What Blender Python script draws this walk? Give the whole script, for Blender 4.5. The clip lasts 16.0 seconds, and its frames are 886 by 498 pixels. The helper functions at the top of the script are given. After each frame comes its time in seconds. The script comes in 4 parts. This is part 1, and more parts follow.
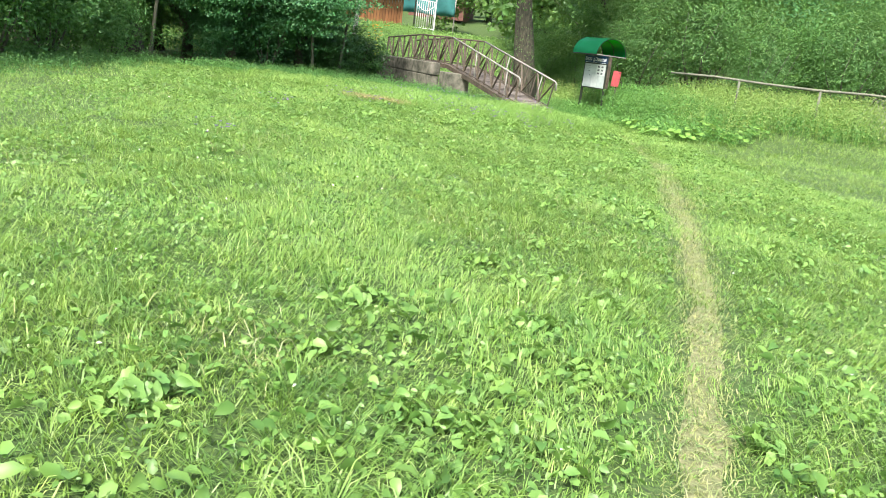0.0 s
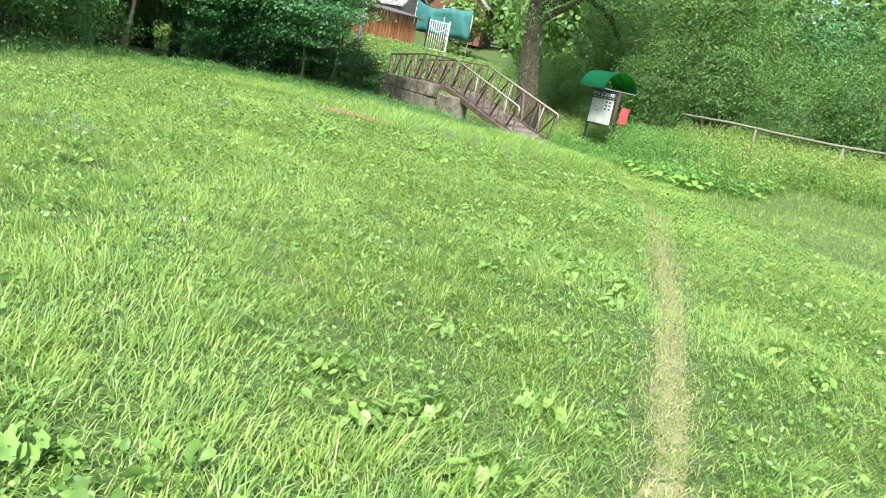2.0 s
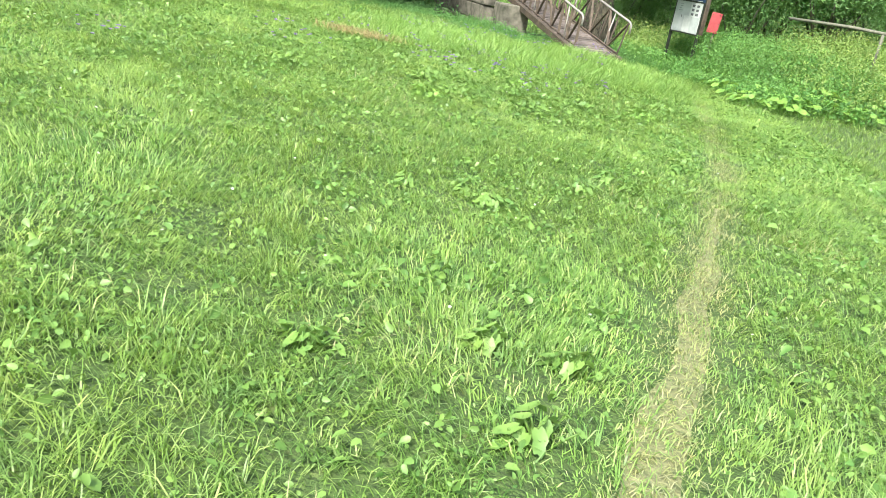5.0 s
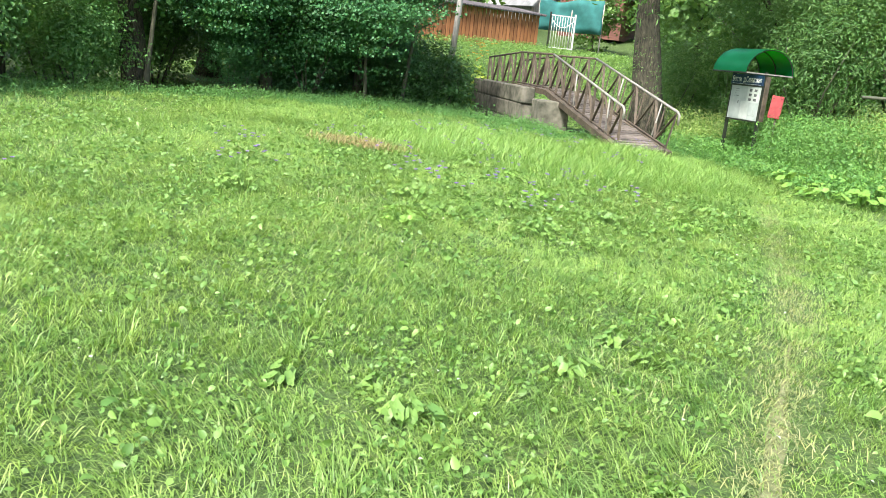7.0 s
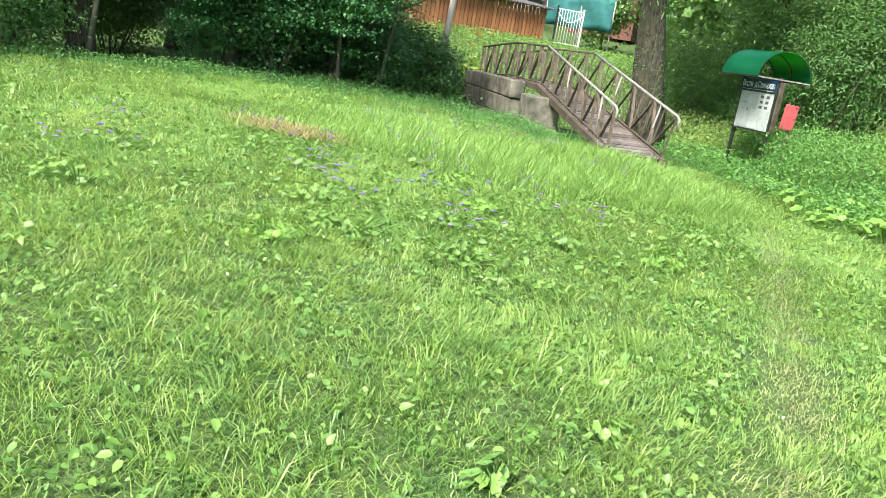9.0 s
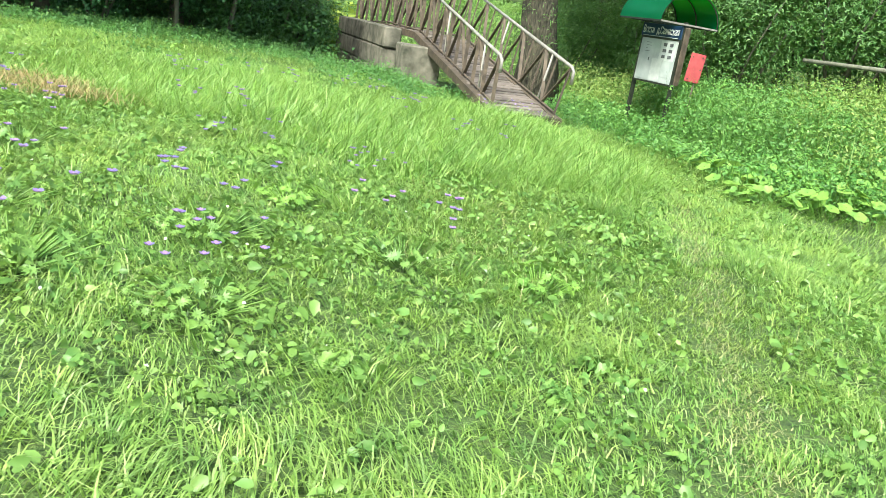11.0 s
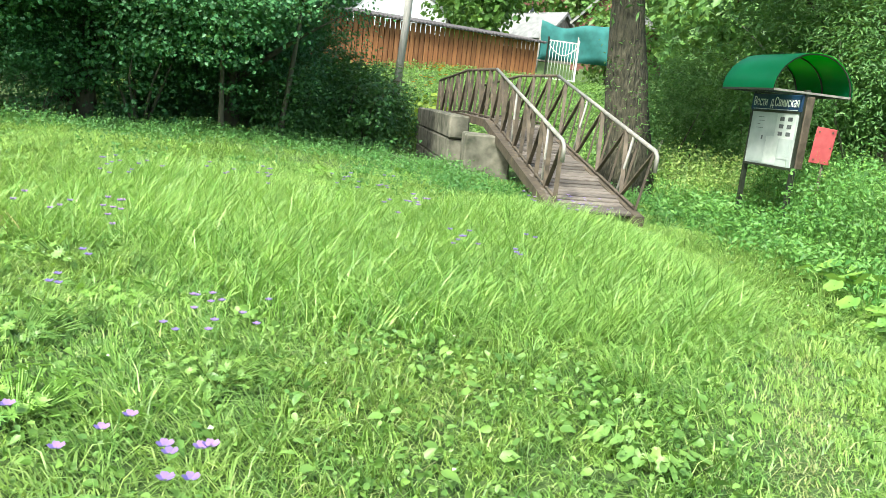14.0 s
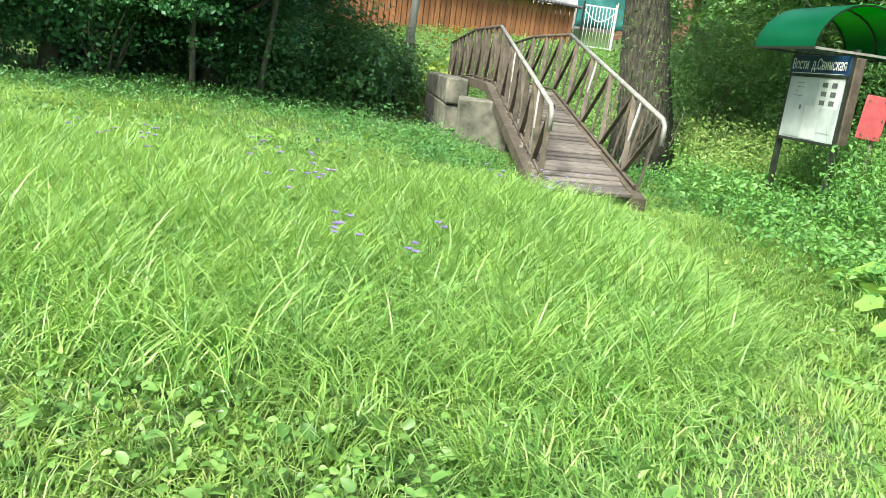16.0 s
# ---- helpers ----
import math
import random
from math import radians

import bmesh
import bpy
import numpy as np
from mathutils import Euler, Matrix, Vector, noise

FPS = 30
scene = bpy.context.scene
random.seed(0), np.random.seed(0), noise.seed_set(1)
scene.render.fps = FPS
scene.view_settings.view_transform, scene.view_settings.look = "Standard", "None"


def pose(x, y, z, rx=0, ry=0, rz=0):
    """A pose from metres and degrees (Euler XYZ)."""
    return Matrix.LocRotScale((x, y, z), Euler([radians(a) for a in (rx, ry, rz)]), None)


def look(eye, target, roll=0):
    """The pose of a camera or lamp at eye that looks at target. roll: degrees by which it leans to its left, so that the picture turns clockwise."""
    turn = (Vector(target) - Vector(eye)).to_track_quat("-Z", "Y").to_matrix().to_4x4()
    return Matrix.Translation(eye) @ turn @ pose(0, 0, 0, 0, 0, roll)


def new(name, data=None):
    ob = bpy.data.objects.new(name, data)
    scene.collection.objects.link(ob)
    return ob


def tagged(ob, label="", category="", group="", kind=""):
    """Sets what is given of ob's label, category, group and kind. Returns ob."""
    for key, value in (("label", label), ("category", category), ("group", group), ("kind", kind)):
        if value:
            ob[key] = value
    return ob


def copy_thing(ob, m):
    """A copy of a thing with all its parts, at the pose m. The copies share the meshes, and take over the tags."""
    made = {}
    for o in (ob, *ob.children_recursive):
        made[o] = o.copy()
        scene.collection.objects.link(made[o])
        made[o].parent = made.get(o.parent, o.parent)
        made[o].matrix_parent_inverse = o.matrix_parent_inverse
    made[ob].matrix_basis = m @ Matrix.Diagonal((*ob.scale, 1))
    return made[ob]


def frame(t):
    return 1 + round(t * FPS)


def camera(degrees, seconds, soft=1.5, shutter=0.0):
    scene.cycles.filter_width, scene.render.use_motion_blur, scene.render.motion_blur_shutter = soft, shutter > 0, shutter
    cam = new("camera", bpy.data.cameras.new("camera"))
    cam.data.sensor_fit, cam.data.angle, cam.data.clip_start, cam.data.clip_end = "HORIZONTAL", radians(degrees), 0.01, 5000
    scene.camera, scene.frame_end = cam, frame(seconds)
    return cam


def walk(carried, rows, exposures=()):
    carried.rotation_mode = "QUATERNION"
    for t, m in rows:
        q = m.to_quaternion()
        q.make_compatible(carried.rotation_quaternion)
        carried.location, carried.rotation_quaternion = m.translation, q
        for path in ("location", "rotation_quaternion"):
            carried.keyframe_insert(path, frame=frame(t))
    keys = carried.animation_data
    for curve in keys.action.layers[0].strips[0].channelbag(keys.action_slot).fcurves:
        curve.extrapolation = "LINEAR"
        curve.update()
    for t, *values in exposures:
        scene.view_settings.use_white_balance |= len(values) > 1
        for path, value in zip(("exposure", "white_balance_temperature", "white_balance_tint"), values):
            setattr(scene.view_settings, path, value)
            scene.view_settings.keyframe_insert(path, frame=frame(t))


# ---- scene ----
cam = camera(58.1, 16.0, 0.85)
PATH = [
    (0, (-1.004, 2.093, 1.452), (-0.735, 4.252, 0.916), 7.0),
    (0.5, (-0.811, 2.537, 1.447), (-0.612, 4.730, 1.040), 9.3),
    (1, (-0.566, 3.006, 1.465), (-0.363, 5.193, 1.023), 10.3),
    (1.5, (-0.254, 3.452, 1.463), (-0.035, 5.631, 0.993), 10.3),
    (2, (-0.039, 3.994, 1.425), (0.202, 6.170, 0.952), 11.6),
    (2.1, (0.006, 4.059, 1.425), (0.242, 6.231, 0.928), 11.3),
    (2.5, (0.221, 4.415, 1.420), (0.454, 6.568, 0.847), 12.5),
    (3, (0.448, 4.926, 1.427), (0.696, 7.056, 0.781), 14.0),
    (3.2, (0.492, 5.197, 1.409), (0.734, 7.325, 0.754), 15.1),
    (5.3, (1.617, 7.315, 1.583), (1.599, 9.425, 0.829), 9.8),
    (5.5, (1.695, 7.511, 1.557), (1.668, 9.620, 0.802), 10.5),
    (6, (1.898, 8.145, 1.547), (1.850, 10.233, 0.738), 10.6),
    (6.5, (2.153, 8.710, 1.574), (1.939, 10.824, 0.862), 6.1),
    (6.7, (2.180, 8.942, 1.584), (1.933, 11.081, 0.968), 5.2),
    (7, (2.210, 9.261, 1.587), (1.975, 11.427, 1.066), 5.9),
    (7.5, (2.374, 9.779, 1.570), (2.201, 11.944, 1.026), 8.5),
    (8, (2.530, 10.282, 1.593), (2.298, 12.436, 1.025), 9.3),
    (8.5, (2.649, 10.867, 1.608), (2.390, 13.022, 1.052), 9.9),
    (8.7, (2.718, 11.056, 1.567), (2.446, 13.212, 1.026), 9.4),
    (10.8, (3.116, 13.747, 1.309), (3.202, 15.911, 0.738), 9.3),
    (11, (3.219, 13.954, 1.334), (3.259, 16.109, 0.724), 9.5),
    (11.5, (3.466, 14.439, 1.331), (3.399, 16.604, 0.758), 9.0),
    (12, (3.613, 14.836, 1.328), (3.398, 16.996, 0.777), 9.8),
    (12.5, (3.742, 15.261, 1.357), (3.569, 17.445, 0.890), 11.5),
    (13, (3.932, 15.738, 1.337), (3.662, 17.899, 0.811), 9.8),
    (13.5, (4.014, 16.220, 1.307), (3.711, 18.379, 0.794), 9.7),
    (14, (4.209, 16.679, 1.314), (3.851, 18.851, 0.899), 6.4),
    (14.5, (4.418, 17.051, 1.338), (4.080, 19.232, 0.949), 5.5),
    (15, (4.505, 17.482, 1.319), (4.259, 19.675, 0.931), 8.0),
    (15.5, (4.697, 18.016, 1.252), (4.348, 20.180, 0.792), 6.8),
    (16, (4.820, 18.489, 1.220), (4.355, 20.621, 0.717), 7.4),
]
walk(cam, [(t, look(eye, target, roll)) for t, eye, target, roll in PATH], [(0, 1.26, 6500, 12), (2, 1.26, 6500, 12), (8.7, 1.26, 6500, 10), (10.8, 1.26, 6500, 4), (16, 1.26, 6500, 2)])

# ---- light ----
SUN_EL, SUN_AZ = radians(52), radians(205)
world = bpy.data.worlds.new("overcast_sky")
scene.world = world
world.use_nodes = True
wn = world.node_tree
sky = wn.nodes.new("ShaderNodeTexSky")
sky.sky_type = "NISHITA"
sky.sun_disc = False
sky.sun_elevation, sky.sun_rotation = SUN_EL, SUN_AZ
sky.dust_density, sky.air_density = 4.0, 1.0
wn.links.new(sky.outputs[0], wn.nodes["Background"].inputs[0])
wn.nodes["Background"].inputs[1].default_value = 0.15
sun_data = bpy.data.lights.new("sun", "SUN")
sun_data.energy, sun_data.angle, sun_data.color = 3.4, radians(12), (1.0, 0.97, 0.92)
sun = new("sun", sun_data)
sun.matrix_world = look((math.sin(SUN_AZ) * math.cos(SUN_EL) * 60, math.cos(SUN_AZ) * math.cos(SUN_EL) * 60, math.sin(SUN_EL) * 60), (0, 0, 0))


# ---- materials ----
def ramp(nt, fac, stops):
    r = nt.nodes.new("ShaderNodeValToRGB")
    while len(r.color_ramp.elements) < len(stops):
        r.color_ramp.elements.new(0.5)
    for e, (p, c) in zip(r.color_ramp.elements, stops):
        e.position, e.color = p, (*c, 1)
    nt.links.new(fac, r.inputs[0])
    return r.outputs[0]


def noise_tex(nt, scale, detail=4, stretch=None):
    n = nt.nodes.new("ShaderNodeTexNoise")
    n.inputs["Scale"].default_value, n.inputs["Detail"].default_value = scale, detail
    g = nt.nodes.new("ShaderNodeNewGeometry")
    src = g.outputs["Position"]
    if stretch:
        m = nt.nodes.new("ShaderNodeMapping")
        m.inputs["Scale"].default_value = stretch
        nt.links.new(src, m.inputs[0])
        src = m.outputs[0]
    nt.links.new(src, n.inputs["Vector"])
    return n.outputs[0]


def mixed(nt, fac, a, b, blend="MIX"):
    m = nt.nodes.new("ShaderNodeMix")
    m.data_type, m.blend_type = "RGBA", blend
    for sock, v in ((m.inputs[0], fac), (m.inputs[6], a), (m.inputs[7], b)):
        if isinstance(v, (int, float)):
            sock.default_value = v
        elif isinstance(v, tuple):
            sock.default_value = (*v, 1)
        else:
            nt.links.new(v, sock)
    return m.outputs[2]


def material(name):
    m = bpy.data.materials.new(name)
    m.use_nodes = True
    return m, m.node_tree, m.node_tree.nodes["Principled BSDF"]


def bump(nt, bsdf, height, strength=0.4, distance=0.02):
    b = nt.nodes.new("ShaderNodeBump")
    b.inputs["Strength"].default_value, b.inputs["Distance"].default_value = strength, distance
    nt.links.new(height, b.inputs["Height"])
    nt.links.new(b.outputs[0], bsdf.inputs["Normal"])


def leaf_mat(name, stops, patch, patch_scale=0.6, through_light=0.35, rough=0.5):
    """Foliage: each leaf its own tone, patches over metres, light through the blade."""
    m, nt, b = material(name)
    g = nt.nodes.new("ShaderNodeNewGeometry")
    col = ramp(nt, g.outputs["Random Per Island"], stops)
    mottle = ramp(nt, noise_tex(nt, patch_scale, 3), [(0.38, (0, 0, 0)), (0.68, (1, 1, 1))])
    col = mixed(nt, mottle, col, mixed(nt, 0.55, col, patch))
    tuft_tone = ramp(nt, noise_tex(nt, patch_scale * 7, 2), [(0.32, (0.66, 0.80, 0.80)), (0.5, (0.95, 0.98, 0.92)), (0.7, (1.12, 1.10, 0.95))])
    col = mixed(nt, 1.0, col, tuft_tone, "MULTIPLY")
    nt.links.new(col, b.inputs["Base Color"])
    b.inputs["Roughness"].default_value = rough
    b.inputs["Specular IOR Level"].default_value = 0.5
    t = nt.nodes.new("ShaderNodeBsdfTranslucent")
    nt.links.new(mixed(nt, 0.35, col, (0.35, 0.45, 0.06)), t.inputs[0])
    s = nt.nodes.new("ShaderNodeMixShader")
    s.inputs[0].default_value = through_light
    nt.links.new(b.outputs[0], s.inputs[1])
    nt.links.new(t.outputs[0], s.inputs[2])
    nt.links.new(s.outputs[0], nt.nodes["Material Output"].inputs[0])
    return m


def plain_mat(name, dark, light, scale=6, rough=0.7, metal=0.0, stretch=None, relief=0.3, depth=0.01, random_amount=0.0):
    m, nt, b = material(name)
    n = noise_tex(nt, scale, 6, stretch)
    big = noise_tex(nt, scale * 0.13, 3)
    col = ramp(nt, n, [(0.3, dark), (0.7, light)])
    col = mixed(nt, ramp(nt, big, [(0.4, (0, 0, 0)), (0.75, (0.6, 0.6, 0.6))]), col, dark)
    if random_amount:
        o = nt.nodes.new("ShaderNodeObjectInfo")
        tone = ramp(nt, o.outputs["Random"], [(0, (1 - random_amount,) * 3), (1, (1, 1, 1))])
        col = mixed(nt, 1.0, col, tone, "MULTIPLY")
    nt.links.new(col, b.inputs["Base Color"])
    b.inputs["Roughness"].default_value, b.inputs["Metallic"].default_value = rough, metal
    if relief:
        bump(nt, b, n, relief, depth)
    return m


GRASS = leaf_mat("grass_blades", [(0, (0.065, 0.165, 0.032)), (0.4, (0.18, 0.34, 0.07)), (0.75, (0.29, 0.47, 0.115)), (1, (0.50, 0.61, 0.26))], (0.31, 0.44, 0.115), 0.7, 0.4, 0.42)
TALL = leaf_mat("tall_grass_blades", [(0, (0.09, 0.22, 0.04)), (0.45, (0.25, 0.46, 0.095)), (1, (0.48, 0.63, 0.25))], (0.31, 0.49, 0.12), 0.8, 0.38, 0.38)
DRY = leaf_mat("dry_grass_blades", [(0, (0.24, 0.28, 0.10)), (0.5, (0.36, 0.37, 0.17)), (1, (0.48, 0.46, 0.26))], (0.26, 0.34, 0.1), 1.5, 0.3)
HERB = leaf_mat("meadow_leaves", [(0, (0.085, 0.19, 0.04)), (0.5, (0.15, 0.30, 0.065)), (1, (0.23, 0.40, 0.10))], (0.21, 0.34, 0.08), 0.9, 0.35, 0.45)
LIGHTHERB = leaf_mat("light_lobed_leaves", [(0, (0.13, 0.31, 0.05)), (1, (0.25, 0.45, 0.09))], (0.22, 0.39, 0.08), 0.9, 0.35, 0.5)
WEED = leaf_mat("weed_leaves", [(0, (0.045, 0.15, 0.027)), (0.5, (0.095, 0.26, 0.048)), (1, (0.18, 0.37, 0.085))], (0.14, 0.29, 0.065), 0.5, 0.33)
GOLD = leaf_mat("golden_weed_leaves", [(0, (0.14, 0.28, 0.05)), (0.5, (0.23, 0.36, 0.085)), (1, (0.36, 0.42, 0.15))], (0.21, 0.34, 0.075), 0.6, 0.35)
LINDEN = leaf_mat("linden_leaves", [(0, (0.04, 0.15, 0.055)), (0.6, (0.07, 0.235, 0.085)), (1, (0.12, 0.33, 0.12))], (0.06, 0.20, 0.07), 0.4, 0.3)
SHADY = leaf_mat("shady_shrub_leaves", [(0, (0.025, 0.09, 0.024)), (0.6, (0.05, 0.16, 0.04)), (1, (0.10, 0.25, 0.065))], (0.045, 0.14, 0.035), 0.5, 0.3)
BUSH = leaf_mat("bush_leaves", [(0, (0.045, 0.15, 0.034)), (0.6, (0.085, 0.24, 0.055)), (1, (0.16, 0.35, 0.09))], (0.09, 0.23, 0.055), 0.4, 0.33)
WILLOW = leaf_mat("willow_leaves", [(0, (0.055, 0.165, 0.042)), (0.6, (0.10, 0.245, 0.062)), (1, (0.20, 0.36, 0.12))], (0.09, 0.23, 0.05), 0.4, 0.33)
FAR = leaf_mat("far_leaves", [(0, (0.06, 0.15, 0.03)), (0.6, (0.11, 0.24, 0.05)), (1, (0.18, 0.32, 0.08))], (0.13, 0.25, 0.06), 0.1, 0.3)
LILY = leaf_mat("lily_leaves", [(0, (0.22, 0.36, 0.04)), (1, (0.42, 0.52, 0.08))], (0.3, 0.42, 0.06), 1.0, 0.4)
PETAL = leaf_mat("purple_petals", [(0, (0.20, 0.15, 0.50)), (0.6, (0.28, 0.19, 0.56)), (1, (0.42, 0.23, 0.54))], (0.28, 0.18, 0.52), 2.0, 0.3)
WHITE_PETAL = leaf_mat("white_petals", [(0, (0.7, 0.72, 0.6)), (1, (0.85, 0.85, 0.78))], (0.75, 0.78, 0.6), 2.0, 0.3)
ORANGE_PETAL = leaf_mat("orange_petals", [(0, (0.75, 0.28, 0.03)), (1, (0.85, 0.42, 0.08))], (0.8, 0.35, 0.05), 2.0, 0.3)
BARK = plain_mat("bark", (0.018, 0.02, 0.012), (0.125, 0.115, 0.075), 26, 0.95, 0, (1, 1, 0.22), 1.0, 0.09)
THIN_BARK = plain_mat("thin_bark", (0.05, 0.055, 0.035), (0.14, 0.14, 0.09), 14, 0.9, 0, (1, 1, 0.3), 0.6, 0.02)
CONCRETE = plain_mat("weathered_concrete", (0.05, 0.055, 0.036), (0.27, 0.255, 0.20), 4.2, 0.92, 0, None, 0.8, 0.02, 0.2)
DECK = plain_mat("grey_planks", (0.105, 0.09, 0.075), (0.255, 0.22, 0.185), 5, 0.85, 0, (1, 6, 6), 0.5, 0.01, 0.55)
STEEL = plain_mat("rusty_steel", (0.045, 0.036, 0.024), (0.15, 0.118, 0.08), 8, 0.75, 0.0, None, 0.3, 0.004, 0.25)
RAILPAINT = plain_mat("bare_pipe", (0.19, 0.185, 0.16), (0.36, 0.35, 0.31), 10, 0.55, 0.1, None, 0.2, 0.003)
SHEDWOOD = plain_mat("orange_boards", (0.29, 0.115, 0.042), (0.47, 0.215, 0.09), 3, 0.75, 0, (5, 5, 0.5), 0.3, 0.01, 0.35)
DARKROOF = plain_mat("dark_roofing", (0.05, 0.045, 0.045), (0.13, 0.12, 0.12), 3, 0.7, 0, None, 0.4, 0.02)
SLATE = plain_mat("grey_slate", (0.16, 0.17, 0.17), (0.33, 0.33, 0.32), 2.5, 0.85, 0, None, 0.5, 0.02)
WHITEWALL = plain_mat("white_siding", (0.44, 0.47, 0.50), (0.56, 0.58, 0.60), 1.2, 0.6, 0, None, 0.1, 0.01)
LOGS = plain_mat("red_brown_logs", (0.09, 0.035, 0.025), (0.19, 0.08, 0.055), 4, 0.75, 0, (0.5, 0.5, 4), 0.4, 0.02)
DULLWOOD = plain_mat("dull_wood", (0.09, 0.10, 0.07), (0.20, 0.205, 0.15), 5, 0.9, 0, (4, 4, 0.6), 0.5, 0.015)
GREYWOOD = plain_mat("grey_wood", (0.20, 0.19, 0.17), (0.42, 0.40, 0.36), 5, 0.85, 0, (4, 4, 0.6), 0.5, 0.015)
PALEPOLE = plain_mat("pale_pole", (0.38, 0.37, 0.33), (0.60, 0.59, 0.54), 5, 0.8, 0, (4, 4, 0.5), 0.4, 0.01)
REDROOF = plain_mat("red_metal_roof", (0.38, 0.06, 0.045), (0.55, 0.12, 0.09), 2, 0.5, 0, None, 0.1, 0.01)
WHITEPAINT = plain_mat("white_paint", (0.62, 0.64, 0.62), (0.82, 0.83, 0.80), 5, 0.5, 0, None, 0.1, 0.005)
GREENSTEEL = plain_mat("dark_green_steel", (0.018, 0.024, 0.016), (0.045, 0.055, 0.038), 9, 0.45, 0.2, None, 0.15, 0.003)
BLUEPLATE = plain_mat("blue_header", (0.008, 0.03, 0.07), (0.015, 0.055, 0.125), 6, 0.4, 0, None, 0.05, 0.002)
REDPAINT = plain_mat("faded_red_paint", (0.30, 0.045, 0.05), (0.43, 0.085, 0.085), 8, 0.5, 0, None, 0.1, 0.003)
PAPERBOARD = plain_mat("notice_paper", (0.30, 0.36, 0.335), (0.46, 0.51, 0.48), 4, 0.4, 0, None, 0.05, 0.002)
PAPER = plain_mat("white_sheet", (0.42, 0.48, 0.44), (0.56, 0.60, 0.56), 9, 0.6, 0, None, 0.05, 0.002)
INK = plain_mat("dark_print", (0.05, 0.06, 0.06), (0.16, 0.17, 0.17), 40, 0.6, 0, None, 0)
WATER, wnt, wb = material("stream_water")
wb.inputs["Base Color"].default_value = (0.03, 0.035, 0.025, 1)
wb.inputs["Roughness"].default_value = 0.08
bump(wnt, wb, noise_tex(wnt, 7, 3), 0.15, 0.02)
GLASS, _, gb = material("window_glass")
gb.inputs["Base Color"].default_value = (0.03, 0.04, 0.05, 1)
gb.inputs["Roughness"].default_value = 0.08


def sheet_mat(name, colour, glow_through, rough, inner=None):
    m, nt, b = material(name)
    n = ramp(nt, noise_tex(nt, 2.5, 4), [(0.35, tuple(c * 0.7 for c in colour)), (0.7, colour)])
    nt.links.new(n, b.inputs["Base Color"])
    b.inputs["Roughness"].default_value = rough
    t = nt.nodes.new("ShaderNodeBsdfTranslucent")
    if inner:
        t.inputs[0].default_value = (*inner, 1)
    else:
        nt.links.new(n, t.inputs[0])
    s = nt.nodes.new("ShaderNodeMixShader")
    s.inputs[0].default_value = glow_through
    nt.links.new(b.outputs[0], s.inputs[1])
    nt.links.new(t.outputs[0], s.inputs[2])
    nt.links.new(s.outputs[0], nt.nodes["Material Output"].inputs[0])
    return m


GREENSHEET = sheet_mat("green_plastic_sheet", (0.008, 0.15, 0.07), 0.48, 0.26, (0.04, 0.46, 0.035))
NET = sheet_mat("teal_net", (0.06, 0.29, 0.27), 0.4, 0.8)

SOIL, snt, sb = material("meadow_soil")
sg = noise_tex(snt, 9, 6)
scol = ramp(snt, sg, [(0.3, (0.035, 0.07, 0.014)), (0.55, (0.065, 0.12, 0.025)), (0.75, (0.11, 0.15, 0.042))])
snt.links.new(mixed(snt, ramp(snt, noise_tex(snt, 0.5, 3), [(0.4, (0, 0, 0)), (0.7, (0.7, 0.7, 0.7))]), scol, (0.062, 0.115, 0.025)), sb.inputs["Base Color"])
sb.inputs["Roughness"].default_value = 0.95
bump(snt, sb, noise_tex(snt, 30, 5), 1.0, 0.05)

EARTH = plain_mat("trodden_earth", (0.10, 0.13, 0.045), (0.27, 0.265, 0.13), 22, 0.95, 0, None, 0.9, 0.03)


# ---- mesh helpers ----
def mesh_tris(name, verts, tris, mat):
    me = bpy.data.meshes.new(name)
    verts = np.asarray(verts, dtype=np.float32)
    tris = np.asarray(tris, dtype=np.int32)
    me.vertices.add(len(verts))
    me.vertices.foreach_set("co", verts.ravel())
    me.loops.add(tris.size)
    me.loops.foreach_set("vertex_index", tris.ravel())
    me.polygons.add(len(tris))
    me.polygons.foreach_set("loop_start", np.arange(0, tris.size, 3, dtype=np.int32))
    me.update(calc_edges=True)
    me.materials.append(mat)
    return me


def part(name, bm, mat, parent=None, label=""):
    me = bpy.data.meshes.new(name)
    bm.normal_update()
    bm.to_mesh(me)
    bm.free()
    me.materials.append(mat)
    ob = new(name, me)
    if parent:
        ob.parent = parent
    return tagged(ob, label)


def mesh_part(name, me, parent=None, label=""):
    ob = new(name, me)
    if parent:
        ob.parent = parent
    return tagged(ob, label)


def box(bm, size, m=None, bevel=0.0):
    r = bmesh.ops.create_cube(bm, size=1, matrix=(m or Matrix()) @ Matrix.Diagonal((*size, 1)))
    if bevel:
        edges = list({e for v in r["verts"] for e in v.link_edges})
        bmesh.ops.bevel(bm, geom=edges, offset=bevel, segments=1, affect="EDGES")
    return bm


def boxed(size, m=None, bevel=0.0):
    return box(bmesh.new(), size, m, bevel)


def bar(a, b, w, h=None, bevel=0.0):
    """A squared bar from a to b."""
    a, b = Vector(a), Vector(b)
    d = b - a
    m = Matrix.Translation((a + b) / 2) @ d.to_track_quat("Z", "Y").to_matrix().to_4x4()
    return boxed((w, h or w, d.length), m, bevel)


